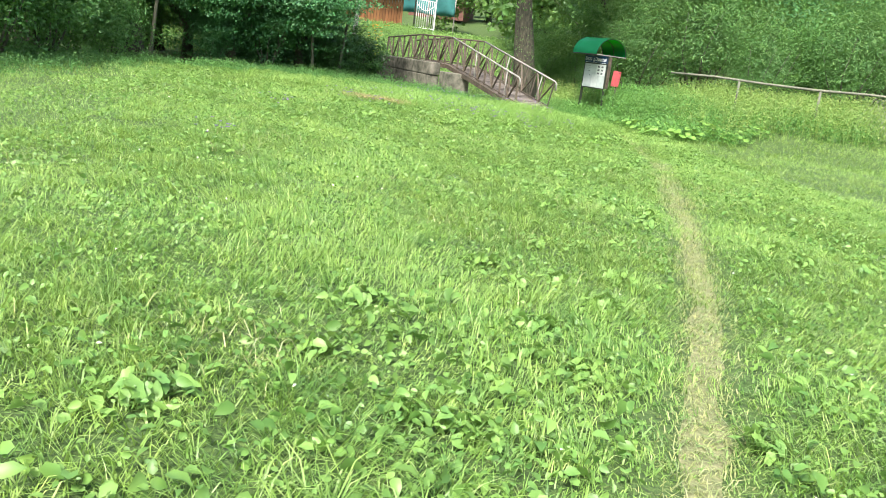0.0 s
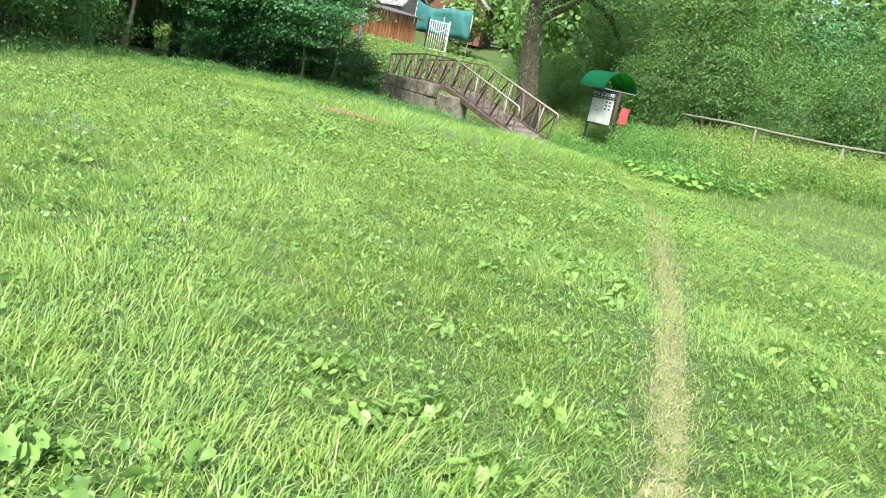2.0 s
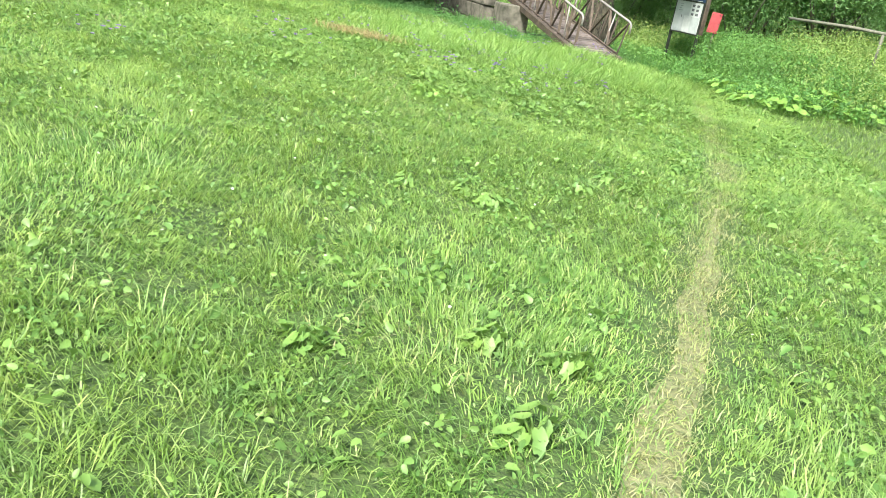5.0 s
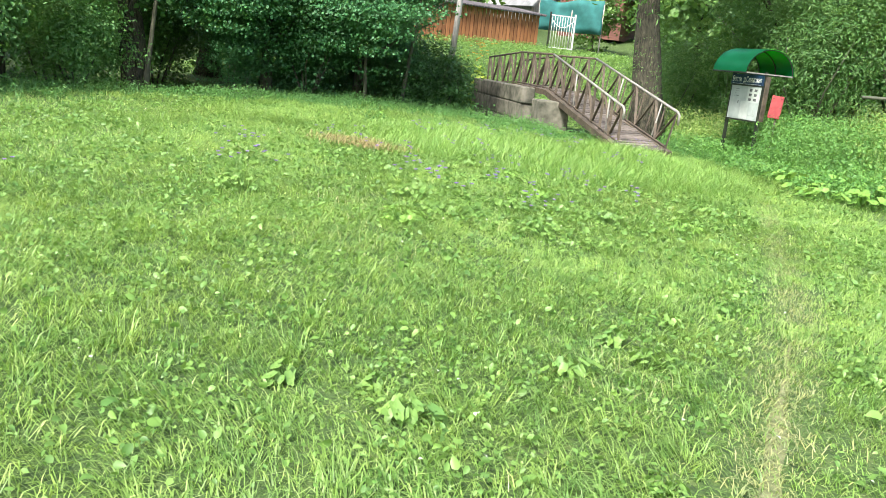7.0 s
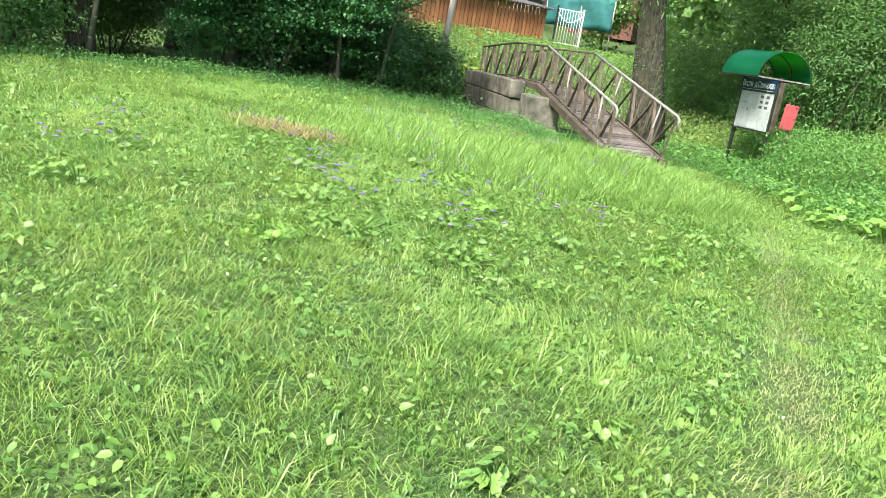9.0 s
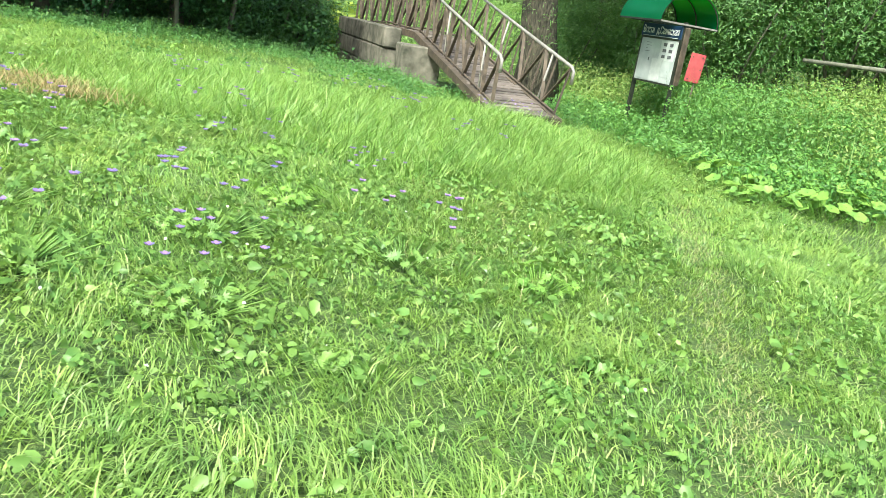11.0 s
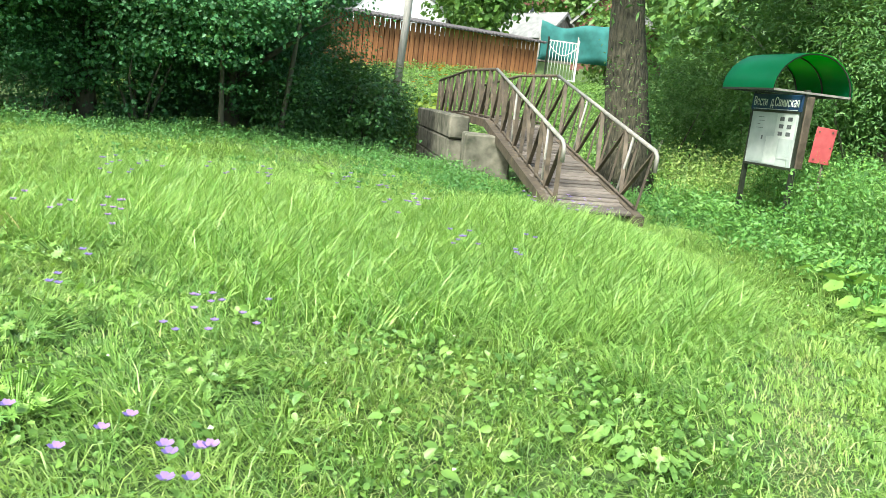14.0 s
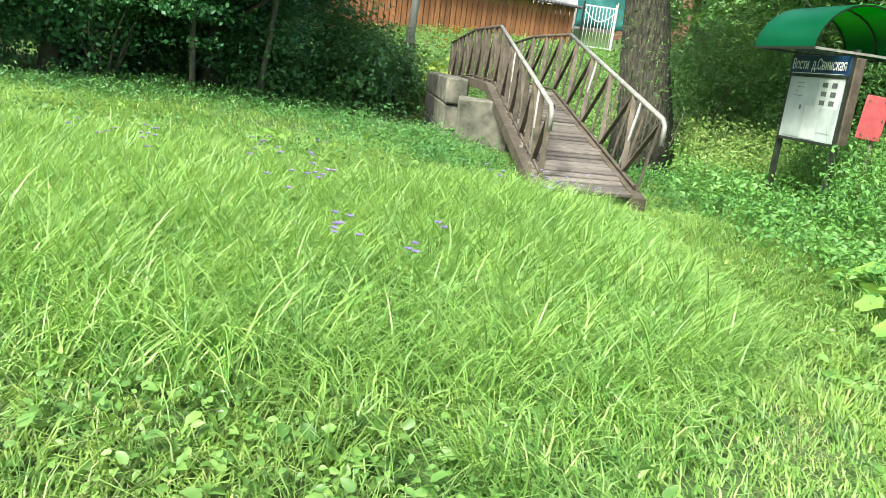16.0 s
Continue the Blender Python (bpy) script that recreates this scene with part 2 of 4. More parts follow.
def tube(points, radii, sides=8, bm=None, wobble=0.0):
    """A tapered round tube through points."""
    bm = bm or bmesh.new()
    pts = [Vector(p) for p in points]
    rings = []
    ref = Vector((0.3, 0.9, 0.2)).normalized()
    for i, p in enumerate(pts):
        d = (pts[min(i + 1, len(pts) - 1)] - pts[max(i - 1, 0)]).normalized()
        u = d.cross(ref)
        if u.length < 0.1:
            u = d.cross(Vector((1, 0, 0)))
        u.normalize()
        v = d.cross(u)
        ring = []
        for k in range(sides):
            a = 2 * math.pi * k / sides
            r = radii[i] * (1 + wobble * (noise.noise(Vector((p.x * 2 + 3 * math.cos(a), p.y * 2 + 3 * math.sin(a), p.z * 1.2)))))
            ring.append(bm.verts.new(p + (u * math.cos(a) + v * math.sin(a)) * r))
        rings.append(ring)
    for r0, r1 in zip(rings, rings[1:]):
        for k in range(sides):
            f = bm.faces.new((r0[k], r0[(k + 1) % sides], r1[(k + 1) % sides], r1[k]))
            f.smooth = True
    bm.faces.new(rings[0][::-1])
    bm.faces.new(rings[-1])
    return bm


def thing(name, x, y, z, label, category, group="", kind="", rz=0):
    e = new(name)
    e.matrix_world = pose(x, y, z, 0, 0, rz)
    e.empty_display_size = 0.2
    return tagged(e, label, category, group, kind)


# ---- the lie of the land ----
TRACK = [(-2.2, -3), (0.39, 4.62), (1.58, 7.4), (2.55, 10.0), (3.42, 12.7), (4.42, 15.8), (5.07, 18.8), (5.8, 22.2), (5.72, 23.6), (5.2, 25.2), (4.55, 27.0)]
CREEK = [(-30, 2), (-14, 20), (-7, 33), (-1.2, 35.6), (3.2, 36.6), (9, 39), (20, 42), (45, 46)]


def along(px, py, line):
    best = np.full(np.shape(px), 1e9)
    for (ax, ay), (bx, by) in zip(line, line[1:]):
        dx, dy = bx - ax, by - ay
        u = np.clip(((px - ax) * dx + (py - ay) * dy) / (dx * dx + dy * dy), 0, 1)
        best = np.minimum(best, np.hypot(px - ax - u * dx, py - ay - u * dy))
    return best


def smooth(v, a, b):
    u = np.clip((v - a) / (b - a), 0, 1)
    return u * u * (3 - 2 * u)


def ground_z(x, y):
    x, y = np.asarray(x, dtype=float), np.asarray(y, dtype=float)
    z = -0.03 * (np.clip(x, -2.5, 8) - 1.5)
    z = z + 0.03 * np.sin(x * 1.3 + 0.5 * y) * np.sin(y * 0.9) + 0.015 * np.sin(3.1 * x) * np.cos(2.7 * y + x)
    z = z - 0.04 * np.exp(-(along(x, y, TRACK) / 0.28) ** 2)
    z = z + 0.85 * smooth(x, 7.2, 11.5) * smooth(y, 20.5, 26.0) * (1 - smooth(y, 60, 80))
    z = z + 2.4 * smooth(y, 38, 54) + 3.0 * smooth(y, 56, 85) + 10.0 * smooth(y, 90, 170)
    z = z - 1.0 * np.exp(-(along(x, y, CREEK) / 1.4) ** 2)
    return z


def gz(x, y):
    return float(ground_z(x, y))


def axis(lo, hi, fine_lo, fine_hi, fine, coarse):
    return np.concatenate([np.arange(lo, fine_lo, coarse), np.arange(fine_lo, fine_hi, fine), np.arange(fine_hi, hi + 1, coarse)])


gx, gy = axis(-400, 400, -12, 16, 0.2, 12), axis(-200, 1000, -2, 60, 0.25, 15)
GX, GY = np.meshgrid(gx, gy)
nx, ny = len(gx), len(gy)
gi = np.arange(nx * ny).reshape(ny, nx)
q = np.stack([gi[:-1, :-1], gi[:-1, 1:], gi[1:, 1:], gi[1:, :-1]], -1).reshape(-1, 4)
gme = mesh_tris("ground", np.stack([GX, GY, ground_z(GX, GY)], -1).reshape(-1, 3), np.concatenate([q[:, [0, 1, 2]], q[:, [0, 2, 3]]]), SOIL)
gme.polygons.foreach_set("use_smooth", np.ones(len(gme.polygons), dtype=bool))
tagged(new("ground", gme), "grassy meadow ground dipping into a stream bed", "ground", kind="structure")

# the trodden line through the meadow: a thin strip of bare, straw-strewn earth
bmp = bmesh.new()
dense = []
for (ax, ay), (bx, by) in zip(TRACK[:-2], TRACK[1:-1]):
    m_ = max(2, int(math.hypot(bx - ax, by - ay) / 0.2))
    dense += [Vector((ax + (bx - ax) * k / m_, ay + (by - ay) * k / m_, 0)) for k in range(m_)]
strip = []
for k in range(1, sum(p.y < 15 for p in dense)):
    d = (dense[k + 1] - dense[k - 1]).normalized()
    n_ = Vector((d.y, -d.x, 0))
    row = []
    for q_ in (-1, -0.5, 0, 0.5, 1):
        half = 0.10 + 0.09 * noise.noise(dense[k] * 1.7 + Vector((q_ * 3, 0, 0)))
        half *= 1 - 0.9 * float(smooth(dense[k].y, 10.5, 15))
        p = dense[k] + n_ * (half * q_)
        row.append(bmp.verts.new((p.x, p.y, gz(p.x, p.y) + 0.014 - 0.012 * q_ * q_)))
    strip.append(row)
for r0, r1 in zip(strip, strip[1:]):
    for a, b, c, d in zip(r0, r0[1:], r1[1:], r1):
        bmp.faces.new((a, b, c, d)).smooth = True
tagged(part("footpath", bmp, EARTH), "narrow trodden footpath of pale earth and straw", "path", kind="structure")

bmw = bmesh.new()
cl = [Vector((*p, -0.62)) for p in CREEK]
rows_ = []
for i, p in enumerate(cl):
    d = (cl[min(i + 1, len(cl) - 1)] - cl[max(i - 1, 0)]).normalized()
    s = Vector((-d.y, d.x, 0))
    rows_.append((bmw.verts.new(p + s * 1.1), bmw.verts.new(p - s * 1.1)))
for (a, b), (c, d) in zip(rows_, rows_[1:]):
    bmw.faces.new((a, b, d, c))
tagged(part("water", bmw, WATER), "dark shallow stream under the footbridge", "water", kind="structure")


# ---- grass ----
rng = np.random.default_rng(7)


def blades(x, y, length, width, lean, segs=2, z_off=0.0, az=None):
    """Bent tapering blades rooted on the ground."""
    n = len(x)
    az = rng.uniform(0, 2 * math.pi, n) if az is None else az
    face = az + rng.normal(0, 0.5, n)
    z = ground_z(x, y) + z_off - 0.01
    out = []
    for k in range(segs + 1):
        u = k / segs
        reach = length * lean * u ** 1.6
        up = length * np.sqrt(np.clip(1 - (lean * u ** 0.8) ** 2 * 0.85, 0.02, 1)) * u
        up = up - length * np.clip(lean - 0.55, 0, 1) * 0.8 * u ** 3
        cx, cy, cz = x + np.cos(az) * reach, y + np.sin(az) * reach, z + up
        w = width * (1 - u) ** 0.6 * 0.5
        if k < segs:
            out.append(np.stack([cx - np.sin(face) * w, cy + np.cos(face) * w, cz], -1))
            out.append(np.stack([cx + np.sin(face) * w, cy - np.cos(face) * w, cz], -1))
        else:
            out.append(np.stack([cx, cy, cz], -1))
    per = 2 * segs + 1
    v = np.stack(out, 1).reshape(-1, 3)
    f = []
    for k in range(segs - 1):
        f += [(2 * k, 2 * k + 1, 2 * k + 2), (2 * k + 1, 2 * k + 3, 2 * k + 2)]
    f.append((2 * segs - 2, 2 * segs - 1, 2 * segs))
    t = (np.arange(n)[:, None, None] * per + np.array(f)[None]).reshape(-1, 3)
    return v, t


def leaf_quads(c, size, aspect, tilt_to, spread, fold=0.15):
    """Pointed leaves (two folded triangles) at the centres c, facing roughly tilt_to."""
    n = len(c)
    nrm = np.asarray(tilt_to, dtype=float) + rng.normal(0, spread, (n, 3))
    nrm /= np.linalg.norm(nrm, axis=1, keepdims=True) + 1e-9
    a = rng.normal(0, 1, (n, 3))
    a -= nrm * (a * nrm).sum(1, keepdims=True)
    a /= np.linalg.norm(a, axis=1, keepdims=True) + 1e-9
    b = np.cross(nrm, a)
    s = (size * rng.uniform(0.65, 1.3, n))[:, None]
    v = np.stack([c - a * s * 0.5, c + b * s * aspect * 0.5 + nrm * s * fold, c + a * s * 0.5 - nrm * s * 0.12, c - b * s * aspect * 0.5 + nrm * s * fold], 1).reshape(-1, 3)
    t = (np.arange(n)[:, None, None] * 4 + np.array([(0, 1, 2), (0, 2, 3)])[None]).reshape(-1, 3)
    return v, t


def ovate_leaves(c, size, slim, up_spread, bend=0.18):
    """Broad leaves with a sunk midrib and a drooping tip, six triangles each."""
    n = len(c)
    nrm = np.array([0, 0, 1.0]) + rng.normal(0, up_spread, (n, 3))
    nrm /= np.linalg.norm(nrm, axis=1, keepdims=True)
    az = rng.uniform(0, 2 * math.pi, n)
    a = np.stack([np.cos(az), np.sin(az), np.zeros(n)], -1)
    a -= nrm * (a * nrm).sum(1, keepdims=True)
    a /= np.linalg.norm(a, axis=1, keepdims=True)
    b = np.cross(nrm, a)
    s = (size * rng.uniform(0.6, 1.3, n))[:, None]
    w = slim * s
    out = [c + a * s * u + b * w * q + nrm * s * h for u, q, h in ((-0.5, 0, 0), (-0.28, 0.42, 0.07), (0.15, 0.38, 0.06), (0.5, 0, -bend), (0.15, -0.38, 0.06), (-0.28, -0.42, 0.07), (-0.02, 0, -0.02))]
    v = np.stack(out, 1).reshape(-1, 3)
    t = (np.arange(n)[:, None, None] * 7 + np.array([(6, k, (k + 1) % 6) for k in range(6)])[None]).reshape(-1, 3)
    return v, t


def scatter(x0, x1, y0, y1, per_m2):
    n = int((x1 - x0) * (y1 - y0) * per_m2)
    return rng.uniform(x0, x1, n), rng.uniform(y0, y1, n)


def patchy(x, y, f, seed):
    return 0.5 + 0.25 * (np.sin(f * x + seed) * np.cos(f * 0.8 * y + 2 * seed) + np.sin(f * 1.9 * (x + y) + seed * 3) * np.cos(f * 1.4 * (x - y) + seed))


def tall_zone(x, y):
    """How far (0 to 1) a spot lies in the unmown stand before the bridge."""
    edge = 21.0 + 0.35 * np.sin(1.7 * x) + 0.12 * np.clip(2 - x, 0, 9)
    right = 4.75 + 0.42 * (y - 21) * (y < 23.4) + (0.95 - 0.32 * (y - 23.4)) * (y >= 23.4)
    return smooth(y, edge - 0.15, edge + 0.45) * (1 - smooth(x, right - 0.2, right + 0.35)) * smooth(x, -2.2, 0.6) * (1 - smooth(y - 1.5 * smooth(x, 2.5, 3.6), 25.0, 26.3))


def left_limit(y):
    return np.interp(y, [0, 19, 26, 28.7, 31.5, 36], [-9.5, -7.9, -7.0, -3.2, -1.7, -0.6])


def lie(x, y):
    """The way in which the grass has been laid, swirling over a few metres."""
    return 2.6 * np.sin(0.55 * x + 0.3 * y) + 2.2 * np.cos(0.42 * y - 0.5 * x) + 0.8 * np.sin(1.7 * x + 1.3 * y)


x1, y1 = scatter(-4, 7.2, 2.0, 28.5, 960)
feather = rng.random(len(x1)) < smooth(x1, -4.0, -2.4) * (1 - smooth(x1, 6.2, 7.2))
x1, y1 = x1[feather], y1[feather]
x2, y2 = scatter(-9, 15, 2.0, 31, 300)
# tussocks: blades that lean outwards from a common root
cx, cy = scatter(-4.5, 7.2, 2.0, 28.5, 34)
big = rng.uniform(0.6, 1.0, len(cx)) + 0.5 * (rng.random(len(cx)) < 0.14) + 0.5 * (rng.random(len(cx)) < 0.06)
k3 = np.repeat(np.arange(len(cx)), (26 * big ** 1.5).astype(int))
out_az = rng.uniform(0, 2 * math.pi, len(k3))
rad3 = 0.075 * big[k3] * np.sqrt(rng.random(len(k3)))
x3, y3 = cx[k3] + np.cos(out_az) * rad3, cy[k3] + np.sin(out_az) * rad3
x, y = np.concatenate([x1, x2, x3]), np.concatenate([y1, y2, y3])
az = np.concatenate([lie(x1, y1) + rng.normal(0, 1.1, len(x1)), rng.uniform(0, 6.28, len(x2)), out_az + rng.normal(0, 0.45, len(x3))])
az = np.where(rng.random(len(az)) < 0.4, lie(x, y) + rng.normal(0, 0.5, len(az)), az)
stout = np.concatenate([np.full(len(x1), 0.9), np.full(len(x2), 1.0), 0.75 + 0.75 * (big[k3] - 0.4)])
tr = along(x, y, TRACK)
keep = (x > left_limit(y) - 0.6) & (tall_zone(x, y) < 0.75) & (rng.random(len(x)) < np.maximum(0.36 + 0.64 * smooth(tr, 0.06, 0.3), 0.8 * smooth(y, 11, 16))) & ((y < 5) | (x > -1.6 - 0.55 * (y - 2)))
keep &= ~((x > 5.5) & (y < 9)) & ~((x > 9) & (y < 15))
x, y, tr, az, stout = x[keep], y[keep], tr[keep], az[keep], stout[keep]
tuft = patchy(x, y, 2.3, 1.0)
length = (0.07 + 0.14 * tuft * rng.uniform(0.4, 1.4, len(x))) * stout * (0.6 + 0.4 * smooth(tr, 0.1, 0.6)) * (1 + 0.45 * smooth(y, 17, 24))
v, t = blades(x, y, length, rng.uniform(0.004, 0.0092, len(x)) * (1 + 0.5 * smooth(y, 12, 25)), rng.uniform(0.7, 1.12, len(x)), 2, az=az)
tagged(new("meadow_grass", mesh_tris("meadow_grass", v, t, GRASS)), "short light green trampled meadow grass in tussocks", "grass", kind="stuff")

x, y = scatter(-1, 6.5, 2.0, 27, 2600)
tr = along(x, y, TRACK)
keep = (rng.random(len(x)) < 0.6 * np.exp(-(tr / 0.14) ** 2) * (1.4 - 0.65 * smooth(y, 12, 19))) & (y < 25)
x, y = x[keep], y[keep]
v, t = blades(x, y, rng.uniform(0.05, 0.13, len(x)), rng.uniform(0.004, 0.008, len(x)), rng.uniform(0.8, 0.99, len(x)))
xb, yb = scatter(-5, 6, 3, 24, 260)
pz = patchy(xb, yb, 1.1, 4.0)
kb = (rng.random(len(xb)) < 0.6 * smooth(pz, 0.62, 0.85)) & (xb > left_limit(yb) + 0.5)
v2, t2 = blades(xb[kb], yb[kb], rng.uniform(0.08, 0.2, kb.sum()), np.full(kb.sum(), 0.007), rng.uniform(0.7, 0.98, kb.sum()), z_off=0.02)
tagged(new("dry_grass", mesh_tris("dry_grass", np.concatenate([v, v2]), np.concatenate([t, t2 + len(v)]), DRY)), "straw-coloured trodden grass along the footpath", "dry grass", kind="stuff")

x, y = scatter(-2.2, 6.4, 20.4, 28.2, 1450)
tz = tall_zone(x, y)
keep = rng.random(len(x)) < tz
x, y, tz = x[keep], y[keep], tz[keep]
length = (0.25 + 0.27 * rng.random(len(x))) * (0.6 + 0.4 * tz) * (0.75 + 0.5 * patchy(x, y, 1.7, 2.0))
lean_az = -0.7 + 0.5 * np.sin(0.9 * x + 0.6 * y) + rng.normal(0, 1.35, len(x))
v, t = blades(x, y, length, rng.uniform(0.007, 0.0135, len(x)), rng.uniform(0.55, 1.16, len(x)), 4, az=lean_az)
tagged(new("tall_grass", mesh_tris("tall_grass", v, t, TALL)), "dense bright green knee-high unmown grass", "grass", kind="stuff")

# small broad leaves (clover, plantain, dandelion) between the blades
x, y = scatter(-6, 7, 2.5, 27.5, 760)
lp = np.maximum(patchy(x, y, 1.5, 5.0), patchy(x, y, 3.7, 2.0) * 0.9)
keep = (rng.random(len(x)) < 0.12 + 0.7 * smooth(lp, 0.42, 0.8)) & (along(x, y, TRACK) > 0.22) & (tall_zone(x, y) < 0.4) & (x > left_limit(y)) & ((y < 5) | (x > -1.6 - 0.55 * (y - 2))) & ~((x > 5.5) & (y < 9))
x, y = x[keep], y[keep]
c = np.stack([x, y, ground_z(x, y) + rng.uniform(0.02, 0.10, len(x))], -1)
v, t = ovate_leaves(c, (0.022 + 0.028 * rng.random(len(x)) ** 3) * (1 + 0.5 * smooth(y, 10, 22)), 0.7, 0.6)
tagged(new("meadow_herbs", mesh_tris("meadow_herbs", v, t, HERB)), "small broad clover and plantain leaves in the meadow", "herbs", kind="stuff")
# larger lobed leaves in drifts, thickest where the walk begins
x, y = scatter(-4.5, 6.5, 3.6, 21, 160)
drift = smooth(patchy(x, y, 0.9, 1.5), 0.60, 0.82) * 0.14 + 0.85 * (1 - smooth(y + 0.25 * np.sin(2.1 * x), 5.5, 6.4)) + 0.9 * np.exp(-(((x - 1.7) / 0.75) ** 2 + ((y - 10.9) / 0.3) ** 2)) + 0.6 * np.exp(-(((x - 4.2) / 0.5) ** 2 + ((y - 10.5) / 1.6) ** 2))
keep = (rng.random(len(x)) < drift + 0.012) & (along(x, y, TRACK) > 0.3) & (x > left_limit(y) + 1) & ((y < 5) | (x > -1.6 - 0.55 * (y - 2)))
x, y = x[keep], y[keep]
c = np.stack([x, y, ground_z(x, y) + rng.uniform(0.03, 0.11, len(x))], -1)
v, t = ovate_leaves(c, rng.uniform(0.035, 0.078, len(x)), 0.72, 0.6, 0.3)
tagged(new("broad_leaf_herbs", mesh_tris("broad_leaf_herbs", v, t, HERB)), "drifts of broad bright green coltsfoot leaves", "herbs", kind="stuff")


# rough weeds on the bank, along the wood's edge and by the stream
def weeds(name, x, y, h, leaves, size, mat, label):
    n = len(x)
    z = ground_z(x, y)
    v1, t1 = blades(x, y, h * rng.uniform(0.7, 1.3, n), np.full(n, 0.014), rng.uniform(0.1, 0.45, n))
    k = np.repeat(np.arange(n), leaves)
    u = rng.random(len(k)) ** 0.7
    hh = h[k] if np.ndim(h) else h
    c = np.stack([x[k] + rng.normal(0, 0.10, len(k)), y[k] + rng.normal(0, 0.10, len(k)), z[k] + hh * u * rng.uniform(0.7, 1.15, len(k))], -1)
    v2, t2 = leaf_quads(c, np.full(len(k), size), 0.5, (0, -0.3, 0.8), 0.5)
    return tagged(new(name, mesh_tris(name, np.concatenate([v1, v2]), np.concatenate([t1, t2 + len(v1)]), mat)), label, "weeds", kind="stuff")


x, y = scatter(5.4, 17, 22.2, 33, 85)
bankness = smooth(x - 0.25 * (26 - y), 5.8, 7.2)
front = y - 22.4 - 0.3 * np.sin(1.9 * x) - 0.1 * np.clip(x - 8, 0, 4)
keep = (rng.random(len(x)) < bankness * smooth(front, 0, 0.9)) & (along(x, y, TRACK) > 0.8) & (np.hypot(x - 6.9, y - 29.6) > 0.5)
x, y = x[keep], y[keep]
gold = rng.random(len(x)) < smooth(x, 7.5, 11) * 0.5
tallness = 0.7 * smooth(x, 6.9, 7.4) * (1 - smooth(x, 8.6, 10)) * smooth(y, 25.0, 26.5)
weeds("bank_weeds", x[~gold], y[~gold], (0.25 + 0.35 * patchy(x, y, 1.2, 3) + tallness)[~gold], 11, 0.072, WEED, "tall green nettles and weeds on the bank")
weeds("golden_weeds", x[gold], y[gold], 0.6 + 0.5 * patchy(x, y, 1.2, 3)[gold], 11, 0.068, GOLD, "tall yellow-green weeds gone to seed on the bank")
x, y = scatter(5.4, 8.2, 29.8, 34.5, 42)
keep = (np.hypot(x - 4.9, y - 31.7) > 0.7) & (np.hypot(x - 6.96, y - 29.72) > 0.8)
x, y = x[keep], y[keep]
weeds("willow_foot_weeds", x, y, 0.55 + 0.7 * patchy(x, y, 1.4, 2), 13, 0.065, GOLD, "tall light green weeds between the willow and the notice board")
x, y = scatter(-9.5, 7, 12, 36, 55)
lim = left_limit(y)
keep = ((x - lim < rng.uniform(-0.4, 1.3, len(x)) ** 2) & (x - lim > -2.2))
keep |= (y > 25.5) & (x > lim) & (x < 2.6) & (rng.random(len(x)) < 0.35 * smooth(patchy(x, y, 1.3, 2.5), 0.4, 0.8) + 0.5 * smooth(y, 28.5, 30.5)) & (y < 32)
keep |= (y > 27.6) & (x > 1.0) & (x < 6.6) & (along(x, y, [(4.6, 27), (2.8, 32.8)]) > 0.85) & (np.hypot(x - 5.1, y - 31.5) > 0.5) & (y < 31.3)
x, y = x[keep], y[keep]
# the darker BUSH leaf colour stands in for tree shade on this strip
weeds("edge_weeds", x, y, (0.10 + 0.25 * patchy(x, y, 1.6, 6)) * rng.uniform(0.6, 1.4, len(x)), 11, 0.055, BUSH, "green nettles and weeds along the wood's edge")
x, y = scatter(-12, 14, 37.5, 56, 26)
weeds("far_bank_grass", x, y, 0.25 + 0.2 * rng.random(len(x)), 4, 0.12, HERB, "rough green grass on the far bank")


# ---- trees and bushes ----
def crown_mesh(name, n_clusters, per, centre, radii, leaf, aspect, mat, hollow=0.55, droop=0.0, clump=0.32, layer=0.55):
    """Leaf clumps through an uneven ellipsoid, denser towards the outside."""
    d = rng.normal(0, 1, (n_clusters, 3))
    d /= np.linalg.norm(d, axis=1, keepdims=True)
    r = (hollow + (1 - hollow) * rng.random(n_clusters)) * (0.82 + 0.3 * np.sin(3.1 * d[:, 0] + 2) * np.sin(2.7 * d[:, 1] + 1) + 0.16 * np.sin(5 * d[:, 2] + 4 * d[:, 0]))
    cc = np.asarray(centre) + d * r[:, None] * np.asarray(radii)
    k = np.repeat(np.arange(n_clusters), per)
    off = rng.normal(0, clump, (len(k), 3)) * np.array([1, 1, layer])
    off[:, 2] -= droop * np.abs(rng.normal(0, 1, len(k)))
    c = cc[k] + off
    face = d[k] * 0.7 + np.array([0, 0, 0.65])
    v, t = leaf_quads(c, np.full(len(k), leaf), aspect, face, 0.45)
    return mesh_tris(name, v, t, mat)


